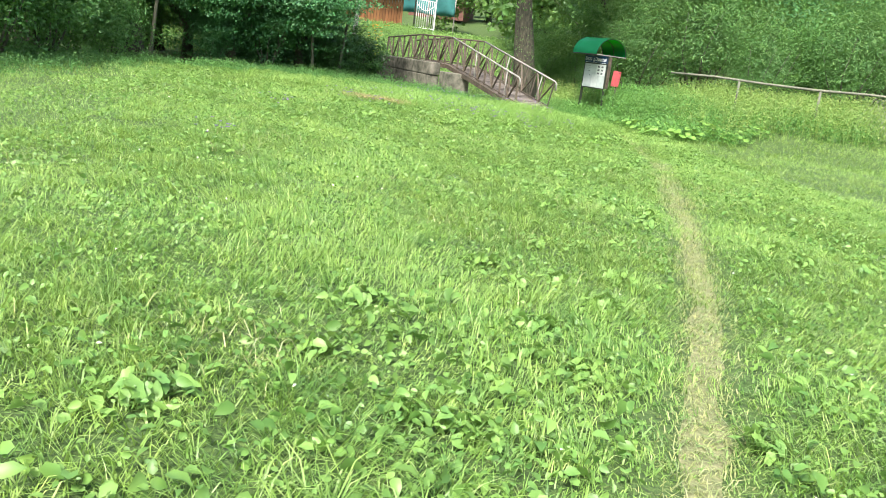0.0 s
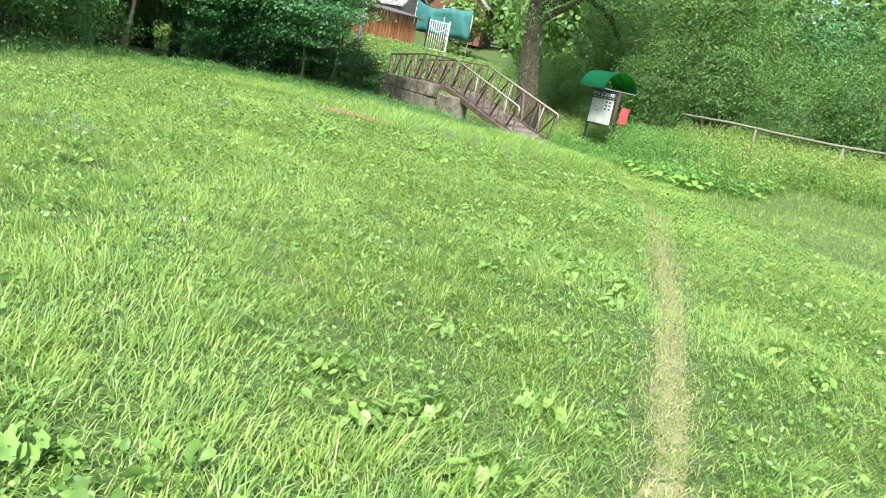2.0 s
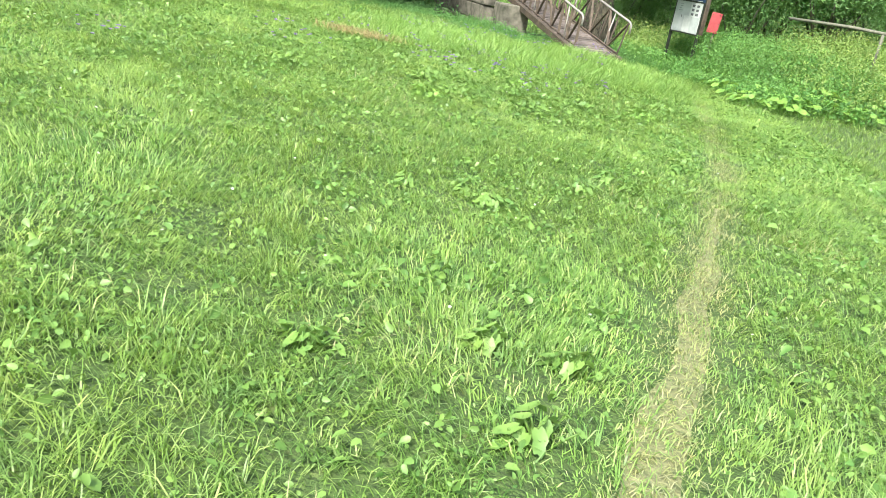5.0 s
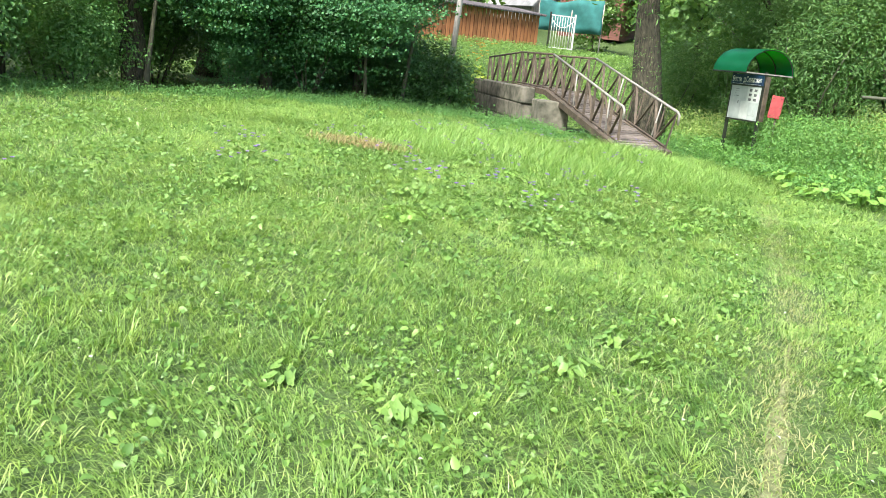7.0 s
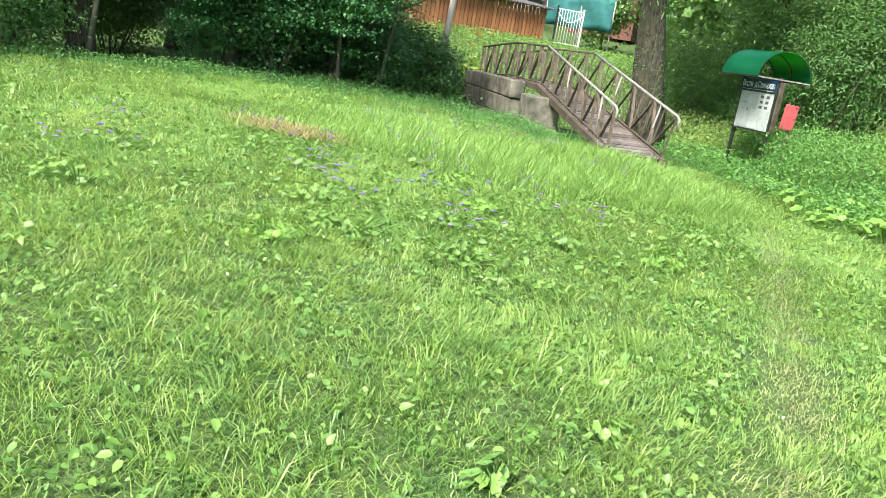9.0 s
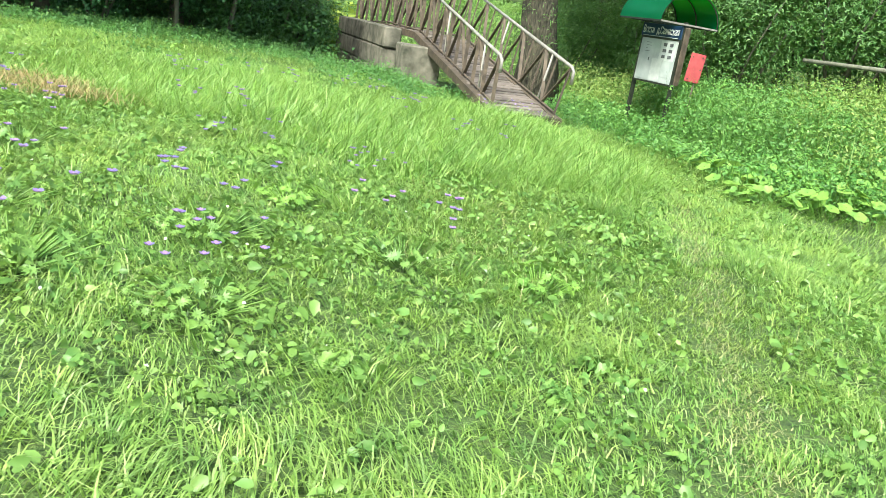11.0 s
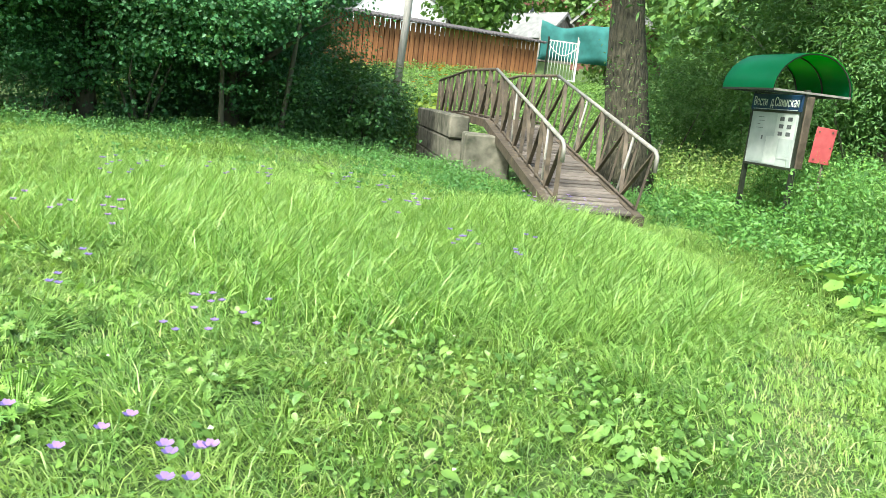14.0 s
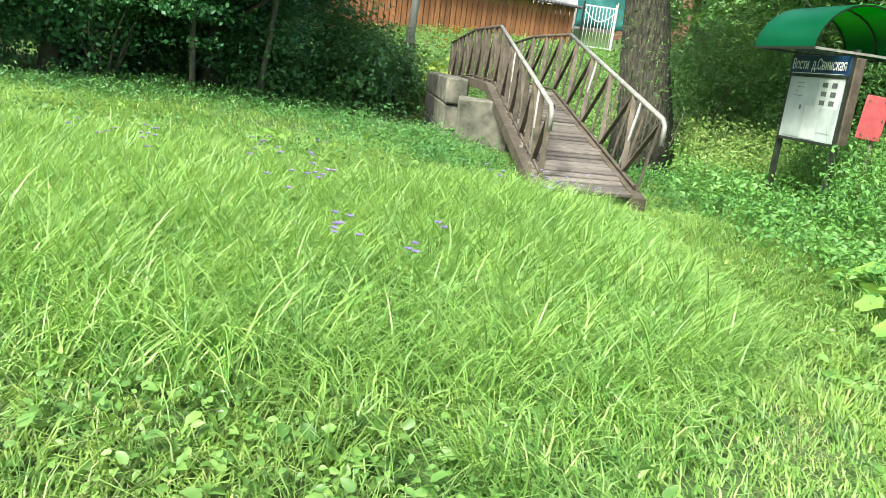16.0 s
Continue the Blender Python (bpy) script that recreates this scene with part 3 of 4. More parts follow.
def tree(name, x, y, height, trunk_r, crown, limbs, bark, label, lean=(0, 0), fork=0.35, seed=1, group=""):
    """crown: a list of crown meshes, in the tree's own frame."""
    rr = random.Random(seed)
    e = thing(name, x, y, gz(x, y) - 0.08, label, "tree", group)
    pts, rad = [], []
    for k in range(9):
        u = k / 8
        pts.append((lean[0] * u + 0.05 * trunk_r * 6 * math.sin(5 * u + seed), lean[1] * u + 0.05 * trunk_r * 6 * math.cos(4 * u + seed), height * 0.8 * u))
        rad.append(trunk_r * (1.45 if k == 0 else 1.05 - 0.85 * u))
    bm = tube(pts, rad, 14, wobble=0.18)
    for i in range(limbs):
        u = fork + (1 - fork) * (i + 0.5) / limbs * 0.85
        k = int(u * 8)
        base = Vector(pts[k]).lerp(Vector(pts[min(k + 1, 8)]), u * 8 - k)
        a = i * 2.4 + rr.uniform(-0.4, 0.4)
        reach = height * rr.uniform(0.2, 0.33)
        r0 = trunk_r * (1.0 - 0.85 * u) * 0.6
        p = [base + Vector((math.cos(a) * reach * s, math.sin(a) * reach * s, reach * (0.75 * s - 0.15 * s * s))) for s in (0, 0.35, 0.7, 1.0)]
        tube(p, [r0, r0 * 0.7, r0 * 0.4, r0 * 0.12], 7, bm, 0.1)
    part("trunk", bm, bark, e)
    for me in crown:
        mesh_part("crown", me, e)
    return e


lind_a = crown_mesh("linden_crown", 560, 64, (0, 0, 4.6), (2.8, 2.8, 4.3), 0.10, 0.8, LINDEN, 0.42, 0.05, 0.36, 0.24)
LIN = "dark green broad-leaved tree with low boughs at the meadow's edge"
lind_b = crown_mesh("linden_boughs", 130, 90, (0.7, -2.3, 2.9), (2.4, 1.5, 1.7), 0.085, 0.8, LINDEN, 0.1, 0.04, 0.42, 0.13)
linden_1 = tree("linden_tree", -3.4, 33.0, 9.5, 0.16, [lind_a, lind_b], 9, THIN_BARK, LIN, (0.2, 0.1), 0.15, 3, "trees at the wood's edge")
for lx, ly, rz, s in ((-5.6, 31.2, 340, 1.0), (-4.4, 37.0, 170, 0.95), (-7.6, 34.0, 250, 1.2)):
    copy_thing(linden_1, pose(lx, ly, gz(lx, ly) - 0.08, 0, 0, rz) @ Matrix.Scale(s, 4))
thin = tree("young_tree", -1.9, 32.0, 6.5, 0.058, [crown_mesh("young_crown", 170, 48, (0.2, 0.1, 4.6), (1.7, 1.7, 2.2), 0.09, 0.8, LINDEN, 0.35, 0.04, 0.34, 0.25)], 6, THIN_BARK, "slender grey-trunked young tree at the wood's edge", (0.5, 0.1), 0.45, 5, "trees at the wood's edge")
for lx, ly, rz, s in ((-2.75, 31.2, 120, 0.9), (-7.5, 28.0, 40, 1.1)):
    copy_thing(thin, pose(lx, ly, gz(lx, ly) - 0.05, 0, 0, rz) @ Matrix.Scale(s, 4))
old = tree("old_tree", -8.3, 28.9, 10, 0.36, [crown_mesh("old_crown", 420, 28, (0, 0, 6.2), (3.2, 3.2, 3.8), 0.16, 0.75, BUSH, 0.45)], 8, BARK, "thick dark-trunked tree behind the meadow's edge", (-0.3, 0.4), 0.4, 8, "trees at the wood's edge")
copy_thing(old, pose(-10.5, 26.5, gz(-10.5, 26.5), 0, 0, 140))
copy_thing(old, pose(-9.5, 36.5, gz(-9.5, 36.5), 0, 0, 220))


def bush(name, x, y, mesh, label, stems=6, h=1.6, group=""):
    e = thing(name, x, y, gz(x, y) - 0.05, label, "bush", group)
    for i in range(stems):
        a = i * 2.4
        bm = tube([(0.08 * math.cos(a), 0.08 * math.sin(a), 0), (0.3 * h * math.cos(a), 0.3 * h * math.sin(a), h * 0.6), (0.45 * h * math.cos(a + 0.3), 0.45 * h * math.sin(a + 0.3), h * 1.1)], [0.035, 0.022, 0.006], 6)
        part("stem", bm, THIN_BARK, e)
    mesh_part("foliage", mesh, e)
    return e


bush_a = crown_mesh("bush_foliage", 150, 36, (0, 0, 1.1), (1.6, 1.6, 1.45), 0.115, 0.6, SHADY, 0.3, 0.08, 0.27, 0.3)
bush_b = crown_mesh("bush_foliage", 280, 44, (0, 0, 2.2), (1.9, 1.9, 2.4), 0.10, 0.55, BUSH, 0.4, 0.06, 0.26)
bush_w = crown_mesh("willow_foliage", 300, 40, (0, 0, 2.6), (2.2, 2.2, 2.9), 0.098, 0.36, WILLOW, 0.4, 0.10, 0.27)
bush_d = crown_mesh("dark_foliage", 240, 62, (0, 0, 2.6), (2.3, 2.3, 2.8), 0.092, 0.7, LINDEN, 0.35, 0.05, 0.32, 0.3)

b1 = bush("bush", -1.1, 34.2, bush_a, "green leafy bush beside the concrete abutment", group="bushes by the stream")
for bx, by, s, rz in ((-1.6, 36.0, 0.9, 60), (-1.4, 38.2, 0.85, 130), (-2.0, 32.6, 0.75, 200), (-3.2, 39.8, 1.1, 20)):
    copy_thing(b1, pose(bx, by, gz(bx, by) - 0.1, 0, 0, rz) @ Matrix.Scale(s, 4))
b2 = bush("bush", -8.9, 20.6, bush_b, "light green bush at the meadow's edge", group="bushes at the wood's edge")
for bx, by, s, rz in ((-10.0, 17.2, 1.1, 50), (-8.9, 23.6, 1.0, 110), (-8.2, 26.2, 0.75, 170), (-11.2, 21.5, 1.4, 230), (-10.2, 28.6, 1.1, 300), (-11.6, 13.5, 1.1, 20), (-9.2, 31.8, 1.0, 350), (-14, 25, 1.7, 80), (-14.5, 18, 1.6, 200), (-5.6, 36.8, 1.1, 90)):
    copy_thing(b2, pose(bx, by, gz(bx, by) - 0.1, 0, 0, rz) @ Matrix.Scale(s, 4))
bd = bush("bush", -4.3, 30.9, bush_d, "dark shady bush under the trees", group="shady bushes")
for bx, by, s, rz in ((-6.0, 30.2, 0.55, 70), (-2.9, 33.6, 0.7, 150), (-5.2, 33.8, 0.9, 260), (10.5, 36.5, 1.3, 100), (16.5, 34.5, 1.45, 170), (13.5, 37.0, 1.5, 240), (20, 33, 1.6, 10)):
    copy_thing(bd, pose(bx, by, gz(bx, by) - 0.1, 0, 0, rz) @ Matrix.Scale(s, 4))
for bx, by, s, rz in ((8.6, 34.5, 1.0, 30), (7.0, 36.5, 0.9, 60), (15.5, 30.8, 1.1, 310)):
    copy_thing(b2, pose(bx, by, gz(bx, by) - 0.1, 0, 0, rz) @ Matrix.Scale(s, 4))
bw = bush("willow_bush", 9.2, 32.2, bush_w, "grey-green willow bush behind the bank", h=2.6, group="willow bushes")
for bx, by, s, rz in ((11.5, 31.8, 1.15, 60), (13.6, 33.4, 1.3, 130), (8.0, 34.4, 0.75, 200), (12.6, 28.8, 0.8, 270), (17.8, 31.2, 1.3, 20), (15.2, 28.0, 1.0, 80), (18.4, 27.2, 1.2, 160), (10.6, 34.2, 1.5, 330), (22, 29, 1.5, 45), (6.0, 35.6, 0.8, 15), (16.8, 24.6, 0.9, 110)):
    copy_thing(bw, pose(bx, by, gz(bx, by) - 0.1, 0, 0, rz) @ Matrix.Scale(s, 4))

# the old willow beside the bridge, with boughs that reach over the notice board
wil_hi = crown_mesh("willow_crown", 420, 36, (0.6, 0, 6.9), (4.6, 4.2, 3.0), 0.16, 0.25, WILLOW, 0.35, 0.35, 0.36)
wil_lo = crown_mesh("willow_twigs", 130, 34, (3.4, 1.6, 4.0), (2.9, 2.2, 1.8), 0.14, 0.22, WILLOW, 0.2, 0.3, 0.28)
wt = tree("willow_tree", 4.88, 31.7, 10.5, 0.43, [wil_hi, wil_lo], 7, BARK, "thick rough-barked willow trunk beside the footbridge", (-0.5, 0.4), 0.42, 2)
bml = bmesh.new()
tube([(-0.2, 0.2, 4.4), (1.2, 0.8, 5.2), (2.6, 1.6, 4.7), (3.5, 2.2, 3.7), (4.0, 2.5, 2.6)], [0.13, 0.12, 0.10, 0.07, 0.03], 9, bml, 0.1)
tube([(1.2, 0.8, 5.2), (2.2, 1.2, 5.9), (3.6, 1.4, 6.3)], [0.1, 0.07, 0.03], 8, bml, 0.1)
part("bough", bml, BARK, wt, "bent dark bough")
rs = random.Random(4)
for i in range(10):
    a = rs.uniform(0, 6.28)
    bms = tube([(0.34 * math.cos(a), 0.34 * math.sin(a), 0.05), (0.55 * math.cos(a), 0.55 * math.sin(a), 0.6), (0.7 * math.cos(a), 0.7 * math.sin(a), 1.2)], [0.018, 0.012, 0.004], 5)
    part("sucker", bms, THIN_BARK, wt)
mesh_part("sucker_leaves", crown_mesh("sucker_leaves", 90, 20, (0.0, 0.0, 2.0), (0.66, 0.66, 2.0), 0.075, 0.25, WILLOW, 0.75, 0.1, 0.14), wt)
for i, (bx, by, hh, ln) in enumerate(((9.6, 33.4, 7, 0.8), (12.2, 33.0, 7.5, -0.5), (7.9, 35.8, 7, 0.5))):
    tree("slender_tree", bx, by, hh, 0.10, [crown_mesh("slender_crown", 150, 28, (ln, 0, 5.2), (1.8, 1.8, 2.2), 0.14, 0.35, WILLOW, 0.3, 0.1)], 6, THIN_BARK, "slender leaning pale-trunked tree behind the notice board", (ln, 0.2), 0.4, 20 + i)

# woods on the hillside
rt = random.Random(9)
far_me = [crown_mesh("far_crown", 110, 20, (0, 0, 5.0), (3.6, 3.6, 4.6), 0.5, 0.75, FAR, 0.55, 0.1, 0.75) for _ in range(2)]
far_a = tree("hillside_tree", -3.5, 68, 9, 0.22, [far_me[0]], 5, THIN_BARK, "green leafy garden tree on the village slope", seed=31, group="garden trees")
far_b = tree("hillside_tree", 2.6, 84, 10, 0.22, [far_me[1]], 5, THIN_BARK, "green leafy garden tree on the village slope", seed=32, group="garden trees")
spots = [(-14, 62, 1.0), (10.5, 60, 1.0), (13, 66, 1.2), (9.5, 74, 1.1), (4.5, 62, 0.55), (-5, 82, 1.2), (-19, 56, 1.2), (-13, 48, 1.0), (-10, 44, 0.8), (16, 58, 1.2), (20, 50, 1.3), (25, 44, 1.4), (14, 46, 1.1), (9, 50, 0.8), (-17, 42, 1.2), (-20, 33, 1.2), (-17, 26, 1.0)]
for i in range(46):
    spots.append((-75 + 150 * (i % 23) / 22 + rt.uniform(-3, 3), 100 + 22 * (i // 23) + rt.uniform(-6, 8), rt.uniform(1.1, 1.9)))
for i, (fx, fy, s) in enumerate(spots):
    copy_thing((far_a, far_b)[i % 2], pose(fx, fy, gz(fx, fy) - 0.1, 0, 0, rt.uniform(0, 360)) @ Matrix.Scale(s, 4))

# ---- footbridge ----
bridge = thing("footbridge", 4.5, 27.2, 0, "arched footbridge of grey planks with rusty welded steel railings", "bridge")


def on_bridge(p):
    return Vector(p) - Vector((4.5, 27.2, 0))


# stations along each side: x, y and the deck's height
LEFT = [(3.95, 27.15, 0.08), (3.87, 27.4, 0.12), (2.25, 32.7, 0.98), (1.25, 35.4, 1.02), (0.0, 38.6, 0.85)]
RIGHT = [(x + 1.2 if i else x + 1.15, y + 0.12, z) for i, (x, y, z) in enumerate(LEFT)]

PLANKS = [(x + 0.98, y + 0.09, z) for x, y, z in LEFT]


def station(line, s):
    """A point at s metres along a polyline."""
    for a, b in zip(line, line[1:]):
        a, b = Vector(a), Vector(b)
        if s <= (b - a).length or b == Vector(line[-1]):
            return a + (b - a) * (s / (b - a).length)
        s -= (b - a).length


def line_length(line):
    return sum((Vector(b) - Vector(a)).length for a, b in zip(line, line[1:]))


DECKLEN = line_length(LEFT)
for line in (LEFT, PLANKS):
    for a, b in zip(line, line[1:]):
        d = Vector((-0.08 if line is LEFT else 0.06, 0, -0.07))
        part("stringer", bar(on_bridge(a) + d, on_bridge(b) + d, 0.13, 0.15), STEEL, bridge, "dark steel side beam")

RAIL_H = 1.0


def railing(line, far_extra):
    r = new("railing")
    r.parent = bridge
    tagged(r, "rusty steel railing of welded flat bars")
    top = [on_bridge(p) + Vector((0, 0, h)) for p, h in zip(line[1:], (0.82, RAIL_H, RAIL_H - 0.02, 0.92))]
    d = (top[0] - top[1]).normalized()
    end = top[0] + d * 0.12
    hand = [end + Vector((0, 0, -0.26)), end + Vector((0, 0, -0.05)), top[0] + d * 0.03] + [top[0].lerp(top[1], 0.5)] + [top[1]]
    part("handrail", tube(hand, [0.029] * len(hand), 10), RAILPAINT, r, "bare grey pipe handrail with a bent end")
    part("top_rail", tube(top[1:], [0.03] * 3, 8), STEEL, r)
    low = [on_bridge(p) + Vector((-far_extra, 0, 0.05)) for p in line[1:]]
    part("bottom_rail", tube(low, [0.022] * 4, 6), STEEL, r)
    n = 0
    for i in range(3):
        seg = (top[i + 1] - top[i]).length
        steps = max(2, round(seg / 0.62))
        for k in range(steps + (i == 2)):
            u = k / steps
            t0, b0 = top[i].lerp(top[i + 1], u), low[i].lerp(low[i + 1], u)
            u2 = min(1, (k + 0.9) / steps)
            b1_ = low[i].lerp(low[i + 1], u2)
            part("post", bar(b0 - Vector((0, 0, 0.2)), t0, 0.062, 0.028), STEEL, r)
            if k < steps:
                if n % 2:
                    part("brace", bar(b0 + Vector((0.02, 0, 0)), top[i].lerp(top[i + 1], u2), 0.058, 0.02), STEEL, r)
                else:
                    part("brace", bar(t0 + Vector((0.02, 0, 0)), b1_, 0.058, 0.02), STEEL, r)
            n += 1
    for u in (0.15, 0.6):
        t0, b0 = top[0].lerp(top[1], u), low[0].lerp(low[1], u)
        part("pipe_post", tube([b0 - Vector((0, 0, 0.2)), t0], [0.02, 0.02], 8), RAILPAINT, r, "thin bare pipe post")


railing(LEFT, 0)
railing(RIGHT, 0.16)

# ---- concrete abutment ----
abut = thing("concrete_abutment", 2.2, 31.6, 0, "weathered stained concrete abutment block beside the bridge", "abutment")


def rough_block(size, seed):
    bm = boxed(size, None, 0.03)
    bmesh.ops.subdivide_edges(bm, edges=bm.edges[:], cuts=3, use_grid_fill=True)
    for v_ in bm.verts:
        v_.co += noise.noise_vector(v_.co * 3 + Vector((seed, 0, 0))) * 0.018
    return bm


o = part("block", rough_block((0.86, 0.9, 1.3), 1), CONCRETE, abut)
o.matrix_basis = pose(0.12, 0.1, 0.08, 0, 0, 14)
o = part("footing", rough_block((0.95, 1.0, 0.5), 5), CONCRETE, abut)
o.matrix_basis = pose(0.12, 0.1, -0.28, 0, 0, 14)
wall_ab = thing("concrete_wall", 1.65, 32.5, 0, "mossy stacked concrete block wall under the bridge", "wall")
dirv = Vector((-0.3, 38.4, 0)) - Vector((1.65, 32.5, 0))
ang = math.degrees(math.atan2(dirv.y, dirv.x))
for r_ in range(3):
    for k in range(5):
        o = part("block", rough_block((1.22, 0.4, 0.46), 10 + r_ * 7 + k), CONCRETE, wall_ab)
        p = dirv.normalized() * (0.55 + 1.24 * k + 0.05 * (r_ % 2))
        o.matrix_basis = pose(p.x, p.y, -0.42 + 0.47 * r_ + 0.25, 0, 0, ang + (k % 2) * 1.2)

# ---- notice board ----
board = thing("notice_board", 6.96, 29.72, gz(6.96, 29.72), "village notice board under an arched green plastic roof", "notice board", rz=-65.2)
BZ = -gz(6.96, 29.72)
W = 1.145
for sx in (-1, 1):
    part("leg", bar((sx * W / 2, 0, -0.2), (sx * W / 2, 0, BZ + 2.0), 0.05, 0.07), GREENSTEEL, board, "dark green steel post")
part("side_board", boxed((0.03, 0.12, 1.05), pose(W / 2 + 0.045, 0.05, BZ + 1.38), 0.005), STEEL, board, "dark brown side board")
panel = part("panel", boxed((W - 0.06, 0.035, 0.80), pose(0, -0.03, BZ + 1.255), 0.004), PAPERBOARD, board, "weathered whitish notice panel")
for a, b in (((-W / 2, BZ + 0.84), (W / 2, BZ + 0.84)), ((-W / 2, BZ + 1.665), (W / 2, BZ + 1.665))):
    part("frame_rail", bar((a[0], -0.035, a[1]), (b[0], -0.035, b[1]), 0.045, 0.035), GREENSTEEL, board)
header = part("header", boxed((W + 0.03, 0.03, 0.24), pose(0, -0.045, BZ + 1.80), 0.004), BLUEPLATE, board, "dark blue header plate with white lettering")
fc = bpy.data.curves.new("lettering", "FONT")
fc.body = "Вести  д.Свинская"
fc.size, fc.extrude, fc.align_x, fc.align_y = 0.2, 0.002, "CENTER", "CENTER"
tmp = bpy.data.objects.new("lettering", fc)
letters = bpy.data.meshes.new_from_object(tmp)
bpy.data.objects.remove(tmp)
xs = [v_.co.x for v_ in letters.vertices]
fit_w = (W - 0.08) / (max(xs) - min(xs))
letters.transform(pose(0, -0.064, BZ + 1.80, 90, 0, 0) @ Matrix.Diagonal((fit_w, 0.95, 1, 1)))
letters.materials.clear()
letters.materials.append(WHITEPAINT)
mesh_part("lettering", letters, header, "white painted lettering")
part("underline", boxed((W - 0.1, 0.004, 0.008), pose(0, -0.062, BZ + 1.695)), WHITEPAINT, header)
rp = random.Random(3)
for i, (px, pz, sw, sh) in enumerate(((-0.28, 1.46, 0.46, 0.33), (0.05, 1.08, 0.3, 0.42), (-0.3, 1.06, 0.4, 0.36), (0.3, 1.45, 0.44, 0.36), (0.36, 1.12, 0.24, 0.3))):
    sheet_ = part("paper_sheet", boxed((sw, 0.003, sh), pose(px, -0.0505 - 0.0022 * (i % 3), BZ + pz, 0, rp.uniform(-1.5, 1.5), 0)), PAPER if i % 2 else PAPERBOARD, panel, "pinned paper sheet")
    if i == 3:
        for r_ in range(3):
            for c_ in range(2):
                part("print_block", boxed((0.10, 0.002, 0.06), pose(px - 0.09 + 0.18 * c_, -0.056, BZ + pz + 0.11 - 0.11 * r_)), INK, sheet_, "unreadable dark print")
    elif i < 1:
        for r_ in range(4):
            part("print_line", boxed((rp.uniform(0.06, 0.2), 0.002, 0.007), pose(px + rp.uniform(-0.05, 0.05), -0.0585, BZ + pz + 0.11 - 0.055 * r_)), INK, sheet_, "unreadable line of print")
part("mark", boxed((0.035, 0.002, 0.06), pose(-0.2, -0.059, BZ + 1.26)), INK, panel, "small dark mark")
HC, RISE, HL = 0.68, 0.58, 0.62


def arch_point(a, scale=1.0):
    return math.cos(a) * HC * scale, BZ + 1.95 + math.sin(a) * RISE * scale


bmr = bmesh.new()
NS = 20
for side in (1.0, 0.988):
    ring = []
    for k in range(NS + 1):
        yy, zz = arch_point(math.pi * k / NS, side)
        ring.append((bmr.verts.new((-HL, yy + 0.06, zz)), bmr.verts.new((HL, yy + 0.06, zz))))
    for (a, b), (c, d) in zip(ring, ring[1:]):
        f = bmr.faces.new((a, b, d, c) if side == 1.0 else (a, c, d, b))
        f.smooth = True
part("roof", bmr, GREENSHEET, board, "arched translucent green plastic roof sheet")
for xx in (-HL + 0.02, 0.0, HL - 0.02):
    pts = [(xx, arch_point(math.pi * k / 14, 0.97)[0] + 0.06, arch_point(math.pi * k / 14, 0.97)[1]) for k in range(15)]
    part("roof_hoop", tube(pts, [0.014] * 15, 6), GREENSTEEL, board, "bent steel hoop")
    part("roof_tie", bar((xx, -HC + 0.08, BZ + 1.955), (xx, HC + 0.04, BZ + 1.955), 0.03, 0.03), GREENSTEEL if xx < 0.3 else RAILPAINT, board)
for yy in (-HC + 0.07, HC + 0.05):
    part("eaves_bar", bar((-HL, yy, BZ + 1.95), (HL, yy, BZ + 1.95), 0.028, 0.028), GREENSTEEL, board)

red = thing("red_sign_plate", 7.5, 29.05, gz(7.5, 29.05), "faded red metal plate on a post beside the notice board", "sign plate", rz=8)
RZ = -gz(7.5, 29.05)
plate = part("plate", boxed((0.29, 0.02, 0.52), pose(0, -0.03, RZ + 1.23, 0, 4, 0), 0.008), REDPAINT, red)
part("post", tube([(0.06, 0.02, -0.2), (0.06, 0.02, RZ + 1.4)], [0.022, 0.022], 8), STEEL, red)
for bx, bz in ((-0.09, 0.2), (0.1, 0.2), (-0.11, -0.2), (0.1, -0.02)):
    part("bolt", tube([(bx, -0.048, RZ + 1.23 + bz), (bx, -0.03, RZ + 1.23 + bz)], [0.014, 0.014], 8), STEEL, plate, "dark bolt head")

# ---- fence on the bank ----
fence = thing("rail_fence", 9.05, 28.0, gz(9.05, 28.0), "low fence with a pale peeled-log top rail", "fence")
fo = Vector((9.05, 28.0, gz(9.05, 28.0)))
fa, fb = Vector((9.0, 28.05, 1.66)), Vector((14.6, 23.1, 1.66))
rail_pts = [fa.lerp(fb, u) - fo + Vector((0, 0, 0.03 * math.sin(9 * u))) for u in (0, 0.2, 0.4, 0.6, 0.8, 1)]
part("rail", tube(rail_pts, [0.035, 0.04, 0.036, 0.04, 0.036, 0.036], 8, wobble=0.15), DULLWOOD, fence, "pale weathered log rail")
for u in (0.3, 0.62, 0.99):
    p = fa.lerp(fb, u)
    part("post", tube([Vector((p.x, p.y, gz(p.x, p.y) - 0.2)) - fo, p - fo], [0.04, 0.035], 7, wobble=0.1), DULLWOOD, fence)
for k in range(9):
    for s in (0, 1):
        u0 = 0.82 + 0.017 * k
        p, q2 = fa.lerp(fb, u0), fa.lerp(fb, u0 + 0.17 * (1 if s else -1) * 0.45)
        if 0.82 <= u0 <= 0.99:
            part("wire", bar(Vector((p.x, p.y, 1.62)) - fo, Vector((q2.x, q2.y, gz(q2.x, q2.y) + 0.1)) - fo, 0.006), RAILPAINT, fence)

